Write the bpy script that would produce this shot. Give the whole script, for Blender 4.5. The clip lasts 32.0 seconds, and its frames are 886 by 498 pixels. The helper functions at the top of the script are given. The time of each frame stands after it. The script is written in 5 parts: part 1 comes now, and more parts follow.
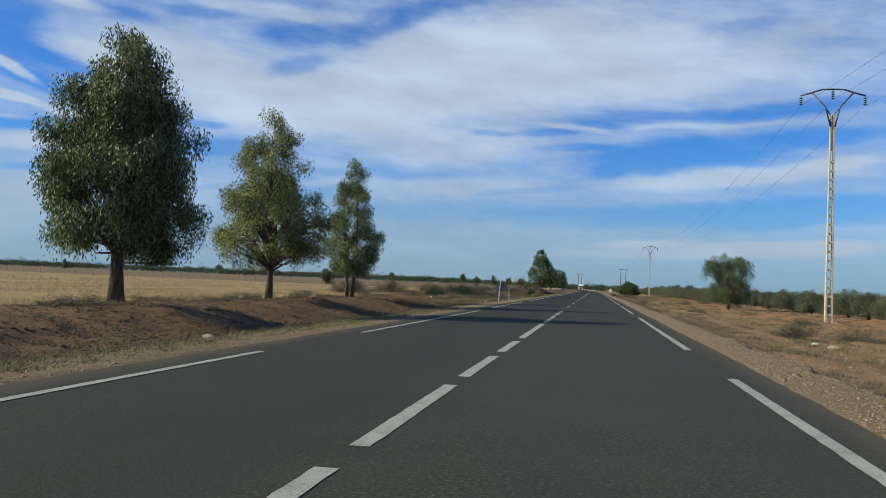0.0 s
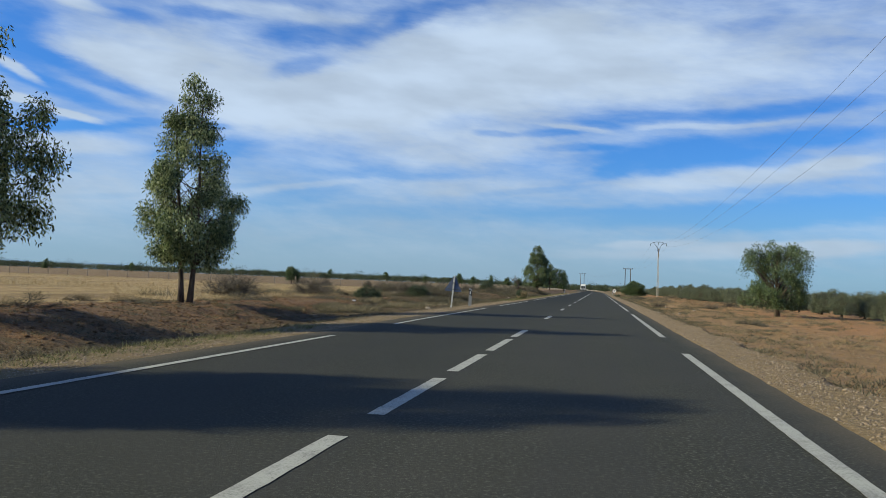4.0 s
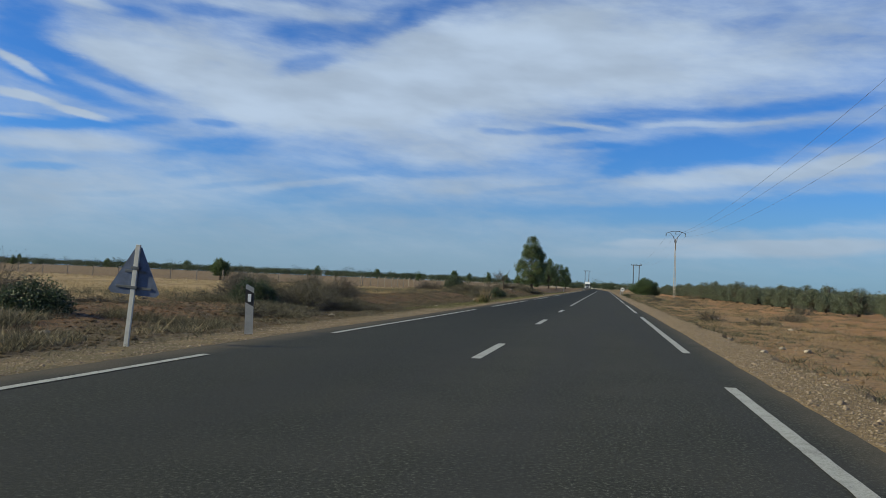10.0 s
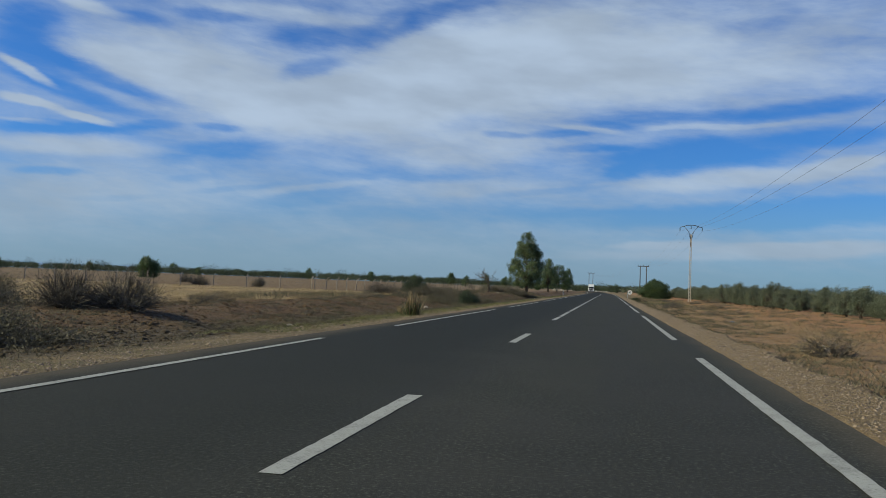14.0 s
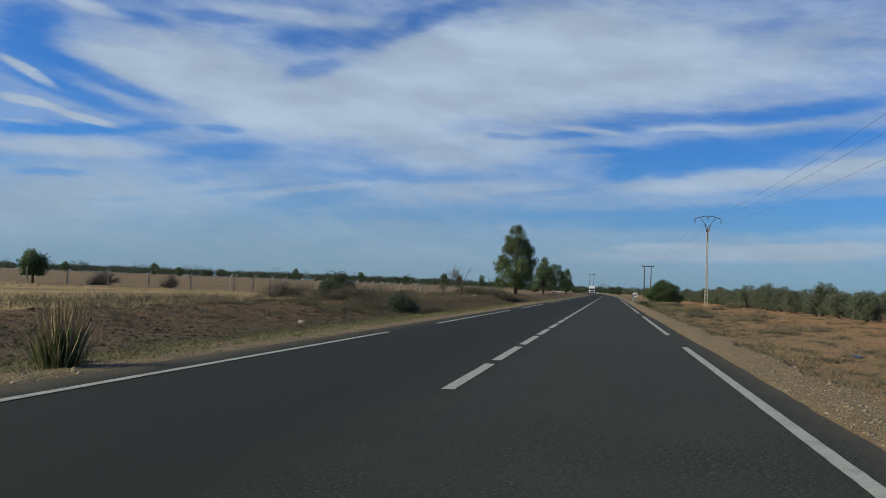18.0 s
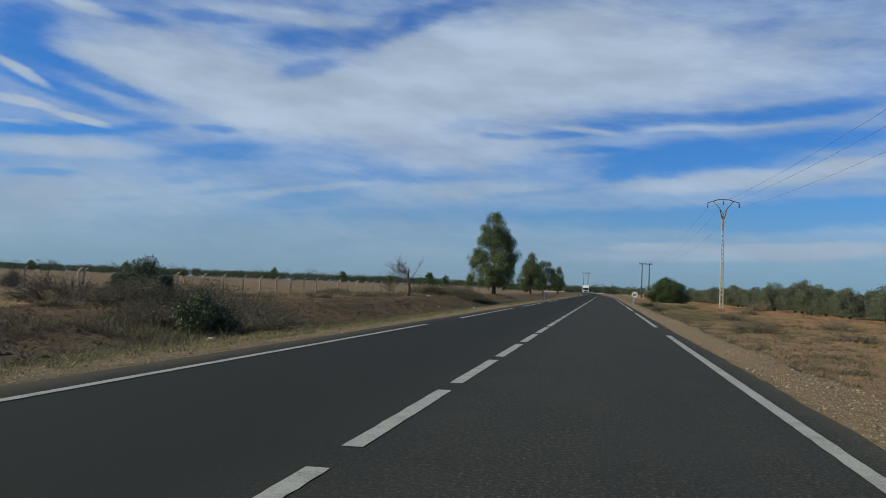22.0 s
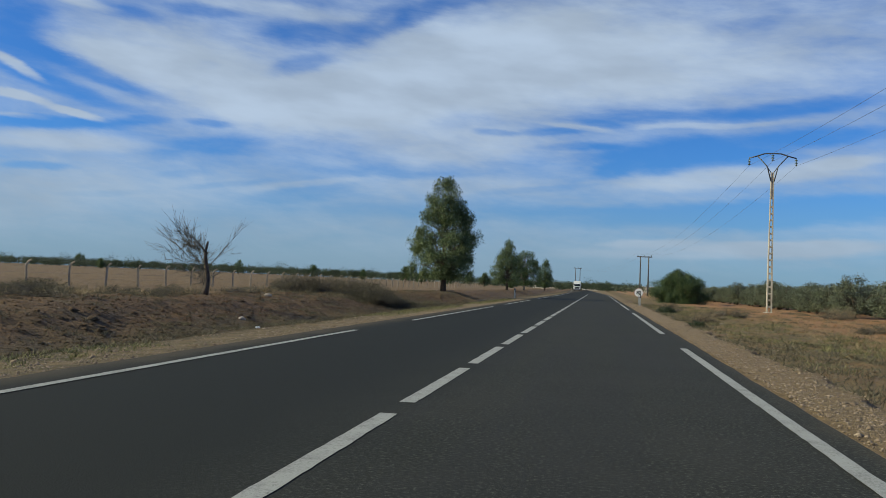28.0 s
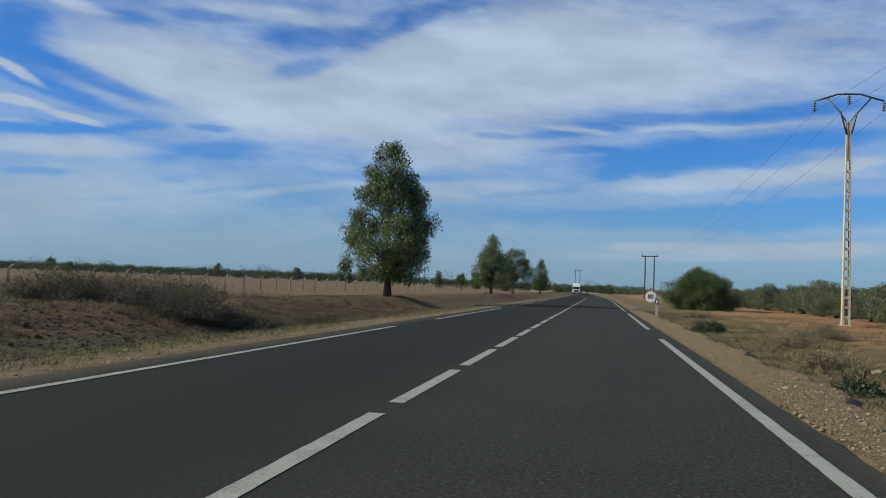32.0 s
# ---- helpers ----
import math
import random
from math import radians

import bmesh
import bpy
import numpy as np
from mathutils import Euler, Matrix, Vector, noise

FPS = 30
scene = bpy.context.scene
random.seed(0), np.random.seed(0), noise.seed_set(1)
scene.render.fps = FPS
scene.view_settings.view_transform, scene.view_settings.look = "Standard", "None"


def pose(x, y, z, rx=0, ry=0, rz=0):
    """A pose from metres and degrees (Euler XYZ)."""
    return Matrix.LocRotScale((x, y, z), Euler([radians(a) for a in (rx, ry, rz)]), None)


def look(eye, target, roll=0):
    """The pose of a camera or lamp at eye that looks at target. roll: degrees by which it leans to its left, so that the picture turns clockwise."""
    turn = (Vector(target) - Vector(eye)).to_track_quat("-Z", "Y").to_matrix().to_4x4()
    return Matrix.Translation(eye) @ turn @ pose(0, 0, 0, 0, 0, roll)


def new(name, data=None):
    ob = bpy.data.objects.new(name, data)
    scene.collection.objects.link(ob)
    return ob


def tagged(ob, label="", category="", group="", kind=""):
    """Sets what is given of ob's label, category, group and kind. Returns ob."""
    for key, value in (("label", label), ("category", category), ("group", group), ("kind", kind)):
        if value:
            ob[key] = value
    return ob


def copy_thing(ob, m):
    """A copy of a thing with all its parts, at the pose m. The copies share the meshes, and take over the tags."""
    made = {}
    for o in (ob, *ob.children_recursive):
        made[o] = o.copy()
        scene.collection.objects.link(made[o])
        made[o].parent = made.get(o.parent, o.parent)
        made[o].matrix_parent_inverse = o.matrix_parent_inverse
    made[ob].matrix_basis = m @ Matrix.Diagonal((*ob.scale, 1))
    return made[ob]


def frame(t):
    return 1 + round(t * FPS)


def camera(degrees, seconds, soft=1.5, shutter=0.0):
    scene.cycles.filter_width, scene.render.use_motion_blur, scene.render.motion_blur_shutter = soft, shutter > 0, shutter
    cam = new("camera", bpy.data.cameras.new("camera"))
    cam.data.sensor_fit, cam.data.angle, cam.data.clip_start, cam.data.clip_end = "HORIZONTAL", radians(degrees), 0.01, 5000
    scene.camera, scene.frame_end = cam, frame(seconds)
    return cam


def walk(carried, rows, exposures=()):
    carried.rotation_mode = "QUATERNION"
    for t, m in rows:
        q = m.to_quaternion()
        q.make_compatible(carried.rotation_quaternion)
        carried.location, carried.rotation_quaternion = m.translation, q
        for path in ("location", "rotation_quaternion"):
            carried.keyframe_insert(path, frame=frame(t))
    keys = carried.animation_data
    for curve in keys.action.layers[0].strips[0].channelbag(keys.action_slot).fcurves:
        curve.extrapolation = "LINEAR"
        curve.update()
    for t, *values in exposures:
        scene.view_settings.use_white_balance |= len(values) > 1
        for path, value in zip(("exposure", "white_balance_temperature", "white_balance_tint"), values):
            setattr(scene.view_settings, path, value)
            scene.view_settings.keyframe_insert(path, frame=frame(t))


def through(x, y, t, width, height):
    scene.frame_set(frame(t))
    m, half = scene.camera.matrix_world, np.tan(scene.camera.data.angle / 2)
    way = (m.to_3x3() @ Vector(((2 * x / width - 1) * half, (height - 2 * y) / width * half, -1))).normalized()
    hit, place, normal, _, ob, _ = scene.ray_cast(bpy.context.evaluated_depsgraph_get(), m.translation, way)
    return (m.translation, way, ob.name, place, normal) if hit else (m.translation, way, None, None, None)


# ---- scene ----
# camera: seconds, x, y, z, yaw to the left, pitch up, lean
PATH = [
    (0.0, 1.60, 1.85, 1.171, 10.06, 2.27, 2.18),
    (0.5, 1.64, 4.62, 1.183, 10.12, 2.26, 1.93),
    (1.0, 1.67, 7.38, 1.193, 10.29, 2.31, 1.88),
    (1.5, 1.70, 10.13, 1.141, 10.25, 2.36, 1.81),
    (2.0, 1.72, 12.85, 1.139, 9.97, 2.09, 1.76),
    (2.5, 1.76, 15.54, 1.165, 10.25, 2.17, 1.97),
    (3.0, 1.80, 18.19, 1.169, 10.24, 2.09, 2.08),
    (3.5, 1.83, 20.78, 1.161, 10.24, 2.28, 2.06),
    (5.5, 1.91, 31.55, 1.141, 10.45, 2.29, 2.39),
    (6.0, 1.91, 34.25, 1.166, 10.42, 2.42, 2.32),
    (6.5, 1.90, 36.85, 1.167, 10.50, 2.28, 2.36),
    (7.0, 1.90, 39.40, 1.166, 10.44, 2.10, 2.53),
    (7.5, 1.91, 41.80, 1.177, 10.57, 2.16, 2.40),
    (8.0, 1.91, 44.05, 1.171, 10.44, 2.10, 2.35),
    (8.5, 1.92, 46.75, 1.160, 10.60, 2.20, 2.11),
    (9.0, 1.94, 49.55, 1.123, 10.68, 2.26, 2.34),
    (9.5, 1.94, 52.24, 1.153, 10.64, 2.17, 2.12),
    (10.0, 1.93, 54.93, 1.181, 10.64, 2.14, 2.21),
    (10.5, 1.94, 57.58, 1.170, 10.73, 2.14, 2.36),
    (11.0, 1.95, 60.22, 1.180, 10.56, 2.00, 2.41),
    (11.5, 1.95, 62.86, 1.141, 10.67, 2.17, 1.67),
    (12.0, 1.96, 65.52, 1.153, 10.75, 2.17, 2.08),
    (12.5, 1.97, 68.19, 1.154, 11.13, 2.17, 2.26),
    (13.0, 1.95, 70.86, 1.153, 10.79, 2.20, 2.09),
    (13.5, 1.93, 73.54, 1.150, 10.86, 2.32, 1.94),
    (14.0, 1.91, 76.19, 1.139, 10.94, 2.35, 2.05),
    (14.5, 1.90, 78.82, 1.144, 10.83, 2.37, 2.05),
    (16.5, 1.87, 89.28, 1.166, 10.91, 2.55, 2.14),
    (17.0, 1.85, 91.97, 1.176, 10.92, 2.50, 2.07),
    (17.5, 1.83, 94.76, 1.173, 10.94, 2.59, 2.12),
    (18.0, 1.81, 97.58, 1.190, 11.04, 2.45, 2.12),
    (18.5, 1.79, 100.34, 1.171, 11.08, 2.58, 2.10),
    (19.0, 1.78, 103.06, 1.187, 10.87, 2.28, 2.19),
    (19.5, 1.79, 105.73, 1.167, 10.89, 2.34, 2.02),
    (20.0, 1.80, 108.37, 1.183, 11.21, 2.45, 1.72),
    (20.5, 1.79, 110.99, 1.166, 11.07, 2.41, 1.62),
    (21.0, 1.73, 113.59, 1.156, 11.09, 2.49, 1.50),
    (21.5, 1.71, 116.21, 1.119, 10.92, 2.39, 1.79),
    (22.0, 1.73, 118.85, 1.161, 10.70, 2.46, 2.04),
    (22.5, 1.76, 121.50, 1.149, 10.80, 2.37, 1.80),
    (23.0, 1.76, 124.16, 1.159, 10.66, 2.48, 2.03),
    (23.5, 1.75, 126.85, 1.159, 10.64, 2.60, 1.91),
    (24.0, 1.74, 129.55, 1.170, 10.61, 2.48, 1.92),
    (24.5, 1.75, 132.27, 1.155, 10.66, 2.58, 1.91),
    (25.0, 1.75, 135.01, 1.156, 10.58, 2.60, 1.90),
    (25.5, 1.74, 137.75, 1.167, 10.47, 2.44, 2.09),
    (27.5, 1.74, 148.71, 1.127, 10.43, 2.29, 2.15),
    (28.0, 1.75, 151.44, 1.158, 10.27, 2.20, 2.31),
    (28.5, 1.77, 154.16, 1.133, 10.36, 2.25, 2.29),
    (29.0, 1.81, 156.86, 1.159, 10.38, 2.45, 2.21),
    (29.5, 1.85, 159.55, 1.125, 10.39, 2.61, 2.18),
    (30.0, 1.86, 162.23, 1.154, 10.44, 2.70, 2.33),
    (30.5, 1.86, 164.91, 1.108, 10.29, 2.75, 2.12),
    (31.0, 1.85, 167.59, 1.128, 10.34, 2.46, 2.08),
    (31.5, 1.88, 170.26, 1.112, 10.32, 2.37, 1.98),
    (32.0, 1.93, 172.92, 1.162, 10.35, 2.44, 2.05),
]
LENS = 54.3


def aim(x, y, z, yaw, pitch, lean):
    a, b = radians(yaw), radians(pitch)
    way = Vector((-math.sin(a) * math.cos(b), math.cos(a) * math.cos(b), math.sin(b)))
    eye = Vector((x, y, z))
    return look(eye, eye + 50 * way, lean)


cam = camera(LENS, 32.0, soft=0.7, shutter=0.04)
walk(cam, [(t, aim(*p)) for t, *p in PATH], [
(0, 0.31, 6500, 1), (2, 0.41, 6500, 1), (7, 0.36, 6480, 1), (11, 0.11, 6400, 1), (19, 0.03, 6400, 1), (22, 0.03, 6400, 1), (25, 0.12, 6420, 1), (32, 0.12, 6420, 1)])

# ---- light ----
SUN_ELEVATION, SUN_AZIMUTH = radians(28), math.atan2(-1.0, -0.30)
sun_way = Vector((math.sin(SUN_AZIMUTH) * math.cos(SUN_ELEVATION), math.cos(SUN_AZIMUTH) * math.cos(SUN_ELEVATION), math.sin(SUN_ELEVATION)))
sun = new("sun", bpy.data.lights.new("sun", "SUN"))
sun.data.energy, sun.data.angle, sun.data.color = 5.0, radians(0.6), (1.0, 0.87, 0.60)
sun.matrix_world = look(sun_way * 100, (0, 0, 0))


class Graph:
    """A short way to write node trees."""

    def __init__(self, tree):
        self.tree = tree
        tree.nodes.clear()

    def node(self, kind, **settings):
        made = self.tree.nodes.new(kind)
        for key, value in settings.items():
            setattr(made, key, value)
        return made

    def link(self, a, b):
        self.tree.links.new(a, b)

    def put(self, socket, value):
        if isinstance(value, bpy.types.NodeSocket):
            self.link(value, socket)
        else:
            socket.default_value = value

    def math(self, op, a, b=0.0, clamp=False):
        n = self.node("ShaderNodeMath", operation=op, use_clamp=clamp)
        self.put(n.inputs[0], a)
        self.put(n.inputs[1], b)
        return n.outputs[0]

    def vec(self, op, a, b=(0, 0, 0)):
        n = self.node("ShaderNodeVectorMath", operation=op)
        self.put(n.inputs[0], a)
        if op == "SCALE":
            self.put(n.inputs["Scale"], b)
        else:
            self.put(n.inputs[1], b)
        return n.outputs["Value" if op == "LENGTH" else "Vector"]

    def combine(self, x, y, z=0.0):
        n = self.node("ShaderNodeCombineXYZ")
        for i, v in enumerate((x, y, z)):
            self.put(n.inputs[i], v)
        return n.outputs[0]

    def separate(self, v):
        n = self.node("ShaderNodeSeparateXYZ")
        self.link(v, n.inputs[0])
        return n.outputs

    def noise(self, vector, scale, detail=4.0, rough=0.55, colour=False, distortion=0.0):
        n = self.node("ShaderNodeTexNoise")
        if vector is not None:
            self.link(vector, n.inputs["Vector"])
        n.inputs["Scale"].default_value, n.inputs["Detail"].default_value = scale, detail
        n.inputs["Roughness"].default_value, n.inputs["Distortion"].default_value = rough, distortion
        return n.outputs["Color" if colour else "Fac"]

    def ramp(self, value, low, high, a=0.0, b=1.0, smooth=True):
        n = self.node("ShaderNodeMapRange", interpolation_type="SMOOTHSTEP" if smooth else "LINEAR")
        self.put(n.inputs["Value"], value)
        for key, v in (("From Min", low), ("From Max", high), ("To Min", a), ("To Max", b)):
            self.put(n.inputs[key], v)
        return n.outputs["Result"]

    def mix(self, fac, a, b, blend="MIX"):
        n = self.node("ShaderNodeMix", data_type="RGBA", blend_type=blend)
        self.put(n.inputs[0], fac)
        for i, v in ((6, a), (7, b)):
            if isinstance(v, tuple):
                v = (*v, 1.0) if len(v) == 3 else v
            self.put(n.inputs[i], v)
        return n.outputs[2]


# ---- sky ----
# clouds and clear patches: azimuth, elevation, half sizes, turn (degrees), amount
CLOUDS = [
    (-8.9, 13.9, 12.8, 3.17, 7, 0.95), (-17.8, 11.4, 8.2, 1.81, 7, 0.95), (-24.7, 10.9, 2.1, 0.8, -41, 0.4),
    (5.7, 14.9, 11.1, 2.93, 1, 0.42), (-28.0, 12.9, 6.6, 2.27, -2, 0.85), (-32.8, 13.3, 3.6, 0.75, -7, 0.4),
    (-9.8, 9.1, 7.2, 1.18, 2, 0.5), (-4.8, 16.5, 6.6, 1.43, 19, 0.35), (-21.4, 16.9, 7.3, 0.49, -1, 0.4),
    (3.3, 13.2, 7.8, 0.99, 5, 0.25), (14.0, 13.8, 4.6, 1.65, -1, 0.12),
]
VEILS = [
    (-33.5, 15.9, 2.1, 0.37, -8, 0.75), (-37.2, 11.7, 1.7, 0.3, -24, 1.05), (-37.2, 10.1, 1.9, 0.27, -7, 0.95),
    (-33.9, 9.4, 2.0, 0.24, -10, 0.85), (-36.7, 8.9, 1.8, 0.17, -2, 0.4), (-34.7, 7.6, 5.4, 0.58, 1, 0.62),
    (-32.0, 5.2, 9.9, 1.33, 4, 0.4), (-36.4, 3.5, 4.0, 1.69, 4, 0.35), (-19.4, 6.1, 4.4, 0.22, 8, 0.25),
    (8.6, 7.3, 8.0, 0.6, 3, 0.72), (14.1, 8.2, 2.8, 0.41, 4, 0.72), (-8.6, 6.4, 7.1, 0.75, 2, 0.35),
    (11.7, 3.0, 6.1, 0.42, 2, 1.0), (3.2, 3.0, 3.2, 0.33, 3, 0.8), (7.7, 2.5, 11.1, 0.39, 2, 0.6),
    (-1.7, 10.5, 2.6, 0.18, -6, 0.4), (6.2, 10.6, 6.9, 0.18, 1, 0.35),
]
CLEAR = [
    (-36.9, 13.1, 3.0, 1.4, -18, -0.78), (-32.7, 11.8, 4.5, 0.45, -15, -0.58), (-34.6, 10.8, 4.7, 0.48, -13, -0.47),
    (-37.0, 15.0, 2.1, 0.65, 1, -0.39), (-31.2, 15.7, 2.7, 0.44, -2, -0.47), (-26.4, 16.4, 2.3, 0.41, 0, -0.35),
    (-19.9, 15.6, 3.5, 0.91, 4, -0.43), (-15.0, 16.4, 2.7, 0.92, 20, -0.47), (-20.0, 13.7, 2.6, 0.57, 17, -0.47),
    (-12.8, 17.1, 1.9, 0.71, 26, -0.39), (-9.8, 18.2, 2.3, 0.42, 6, -0.39), (-26.3, 13.1, 1.0, 0.35, 5, -0.23),
    (-30.7, 11.4, 2.3, 0.42, -4, -0.23), (8.8, 16.6, 3.0, 0.47, 0, -0.2), (14.0, 15.2, 2.8, 0.39, -3, -0.2),
]
CLEAR_LOW = [
    (-34.8, 8.7, 4.4, 0.41, 3, -0.7), (-29.9, 9.3, 2.0, 0.31, 5, -0.39), (-25.9, 9.5, 1.6, 0.25, -2, -0.47),
    (-25.3, 8.2, 3.4, 0.61, 6, -0.43), (-28.4, 7.2, 1.4, 0.32, 4, -0.27), (-35.6, 6.0, 2.0, 0.27, 3, -0.51),
    (-27.3, 6.3, 2.1, 0.25, 8, -0.2), (-20.1, 5.3, 4.0, 0.59, 10, -0.31), (-11.2, 4.7, 11.3, 0.56, 2, -0.23),
    (5.2, 8.9, 6.6, 1.07, 4, -0.78), (3.4, 11.2, 6.0, 0.39, 1, -0.43), (12.2, 11.5, 5.4, 0.51, 3, -0.58),
]
CLEAR_LOWER = [
    (-31.7, 4.7, 3.0, 0.21, 6, -0.23), (-24.5, 5.8, 3.2, 0.22, 8, -0.23), (13.4, 9.8, 4.4, 0.57, 0, -0.62),
    (-7.2, 9.9, 1.6, 0.26, -3, -0.51), (-3.5, 10.1, 2.6, 0.29, 4, -0.43), (-1.6, 9.2, 2.9, 0.26, 3, -0.39),
    (0.6, 7.7, 1.6, 0.47, 7, -0.47), (10.3, 5.1, 9.8, 0.98, 2, -0.86), (-1.1, 4.7, 6.2, 0.74, 1, -0.39),
    (0.2, 10.7, 2.2, 0.22, -6, -0.39), (-4.5, 6.3, 4.4, 0.22, 7, -0.23), (-14.3, 7.1, 5.6, 0.37, 0, -0.23),
]
world = bpy.data.worlds.new("sky")
scene.world = world
world.use_nodes = True
g = Graph(world.node_tree)
way = g.node("ShaderNodeTexCoord").outputs["Generated"]
wx, wy, wz = g.separate(way)
azimuth = g.math("MULTIPLY", g.math("ARCTAN2", wx, wy), 57.2958)
height = g.math("MULTIPLY", g.math("ARCSINE", wz), 57.2958)
sheet = g.combine(azimuth, height)
# ragged, streaky edges
streak = g.combine(g.math("MULTIPLY", g.math("ADD", azimuth, g.math("MULTIPLY", height, 0.9)), 0.33), height)
warp = g.vec("SUBTRACT", g.noise(streak, 0.4, 6, 0.62, colour=True), (0.5, 0.5, 0.5))
warp = g.vec("MULTIPLY", warp, (4.2, 1.5, 0.0))
bent = g.vec("ADD", sheet, warp)
bent_less = g.vec("ADD", sheet, g.vec("SCALE", warp, 0.6))
cover = g.math("MULTIPLY", g.math("SUBTRACT", g.noise(streak, 0.5, 7, 0.58, distortion=0.8), 0.5), 0.75)
cover = g.math("ADD", cover, g.math("MULTIPLY", g.math("SUBTRACT", g.noise(streak, 1.9, 6, 0.58), 0.5), 0.42))
wisps = g.noise(g.combine(g.math("MULTIPLY", g.math("ADD", azimuth, g.math("MULTIPLY", height, 1.6)), 0.22), height), 3.4, 6, 0.6, distortion=0.5)
cover = g.math("ADD", cover, g.math("MULTIPLY", g.math("SUBTRACT", wisps, 0.5), 0.18))
for a, e, rx, ry, turn, amount in CLOUDS + VEILS + CLEAR + CLEAR_LOW + CLEAR_LOWER:
    m = g.node("ShaderNodeMapping", vector_type="TEXTURE")
    g.link(bent if ry > 0.8 else bent_less, m.inputs["Vector"])
    m.inputs["Location"].default_value = (a, e, 0)
    m.inputs["Rotation"].default_value = (0, 0, radians(turn))
    m.inputs["Scale"].default_value = (rx * 1.25, ry * 1.35, 1)
    cover = g.math("ADD", cover, g.ramp(g.vec("LENGTH", m.outputs[0]), 0.1 if ry > 1.2 else 0.3, 1.2 if ry > 1.2 else 1.05, amount * 0.95, 0.0))
cloud = g.ramp(cover, -0.72, 0.85, 0.02, 0.97)
cloud = g.math("MULTIPLY", cloud, g.ramp(height, 0.0, 2.6, 0.15, 1.0))
cloud = g.math("MULTIPLY", cloud, g.ramp(height, 21.0, 45.0, 1.0, 0.3))
nishita = g.node("ShaderNodeTexSky", sky_type="NISHITA", sun_disc=False)
nishita.sun_elevation, nishita.sun_rotation = SUN_ELEVATION, SUN_AZIMUTH
nishita.altitude, nishita.air_density, nishita.dust_density, nishita.ozone_density = 400, 1.0, 0.6, 2.5
shade = g.ramp(g.noise(streak, 0.35, 4, 0.5), 0.3, 0.7, 0.84, 1.08)
cloud_colour = g.vec("SCALE", (4.95, 5.78, 7.5), shade)
clear = g.mix(1.0, nishita.outputs[0], (0.295, 0.68, 1.33), "MULTIPLY")
mixed = g.mix(cloud, clear, cloud_colour)
haze = g.math("MULTIPLY", g.ramp(height, -2.0, 9.5, 0.88, 0.0), g.ramp(azimuth, -6.0, 13.0, 1.0, 0.72))
mixed = g.mix(haze, mixed, (2.8, 3.8, 5.05))
back = g.node("ShaderNodeBackground")
g.link(mixed, back.inputs["Color"])
back.inputs["Strength"].default_value = 0.085
g.link(back.outputs[0], g.node("ShaderNodeOutputWorld").inputs["Surface"])


# ---- materials ----
def material(name, build, rough=0.9, metal=0.0):
    """build(g, place, bsdf) returns colour and, if any, height for the relief."""
    m = bpy.data.materials.new(name)
    m.use_nodes = True
    g = Graph(m.node_tree)
    out = g.node("ShaderNodeOutputMaterial")
    b = g.node("ShaderNodeBsdfPrincipled")
    b.inputs["Roughness"].default_value, b.inputs["Metallic"].default_value = rough, metal
    place = g.node("ShaderNodeNewGeometry").outputs["Position"]
    colour, relief, depth = build(g, place, b)
    if isinstance(colour, tuple):
        colour = (*colour, 1.0)
    g.put(b.inputs["Base Color"], colour)
    if relief is not None:
        bump = g.node("ShaderNodeBump")
        bump.inputs["Strength"].default_value, bump.inputs["Distance"].default_value = 1.0, depth
        g.link(relief, bump.inputs["Height"])
        g.link(bump.outputs[0], b.inputs["Normal"])
    g.link(b.outputs[0], out.inputs["Surface"])
    return m


def plain(name, colour, rough=0.6, metal=0.0, vary=0.25, scale=6.0, depth=0.002):
    """A worn coat of one colour, mottled at two scales."""

    def build(g, place, b):
        local = g.node("ShaderNodeTexCoord").outputs["Object"]
        n = g.math("ADD", g.math("MULTIPLY", g.noise(local, scale, 4), 0.6), g.math("MULTIPLY", g.noise(local, scale * 9, 3), 0.4))
        dark, light = tuple(c * (1 - vary) for c in colour), tuple(min(1, c * (1 + vary)) for c in colour)
        return g.mix(g.ramp(n, 0.3, 0.7), dark, light), n, depth

    return material(name, build, rough, metal)


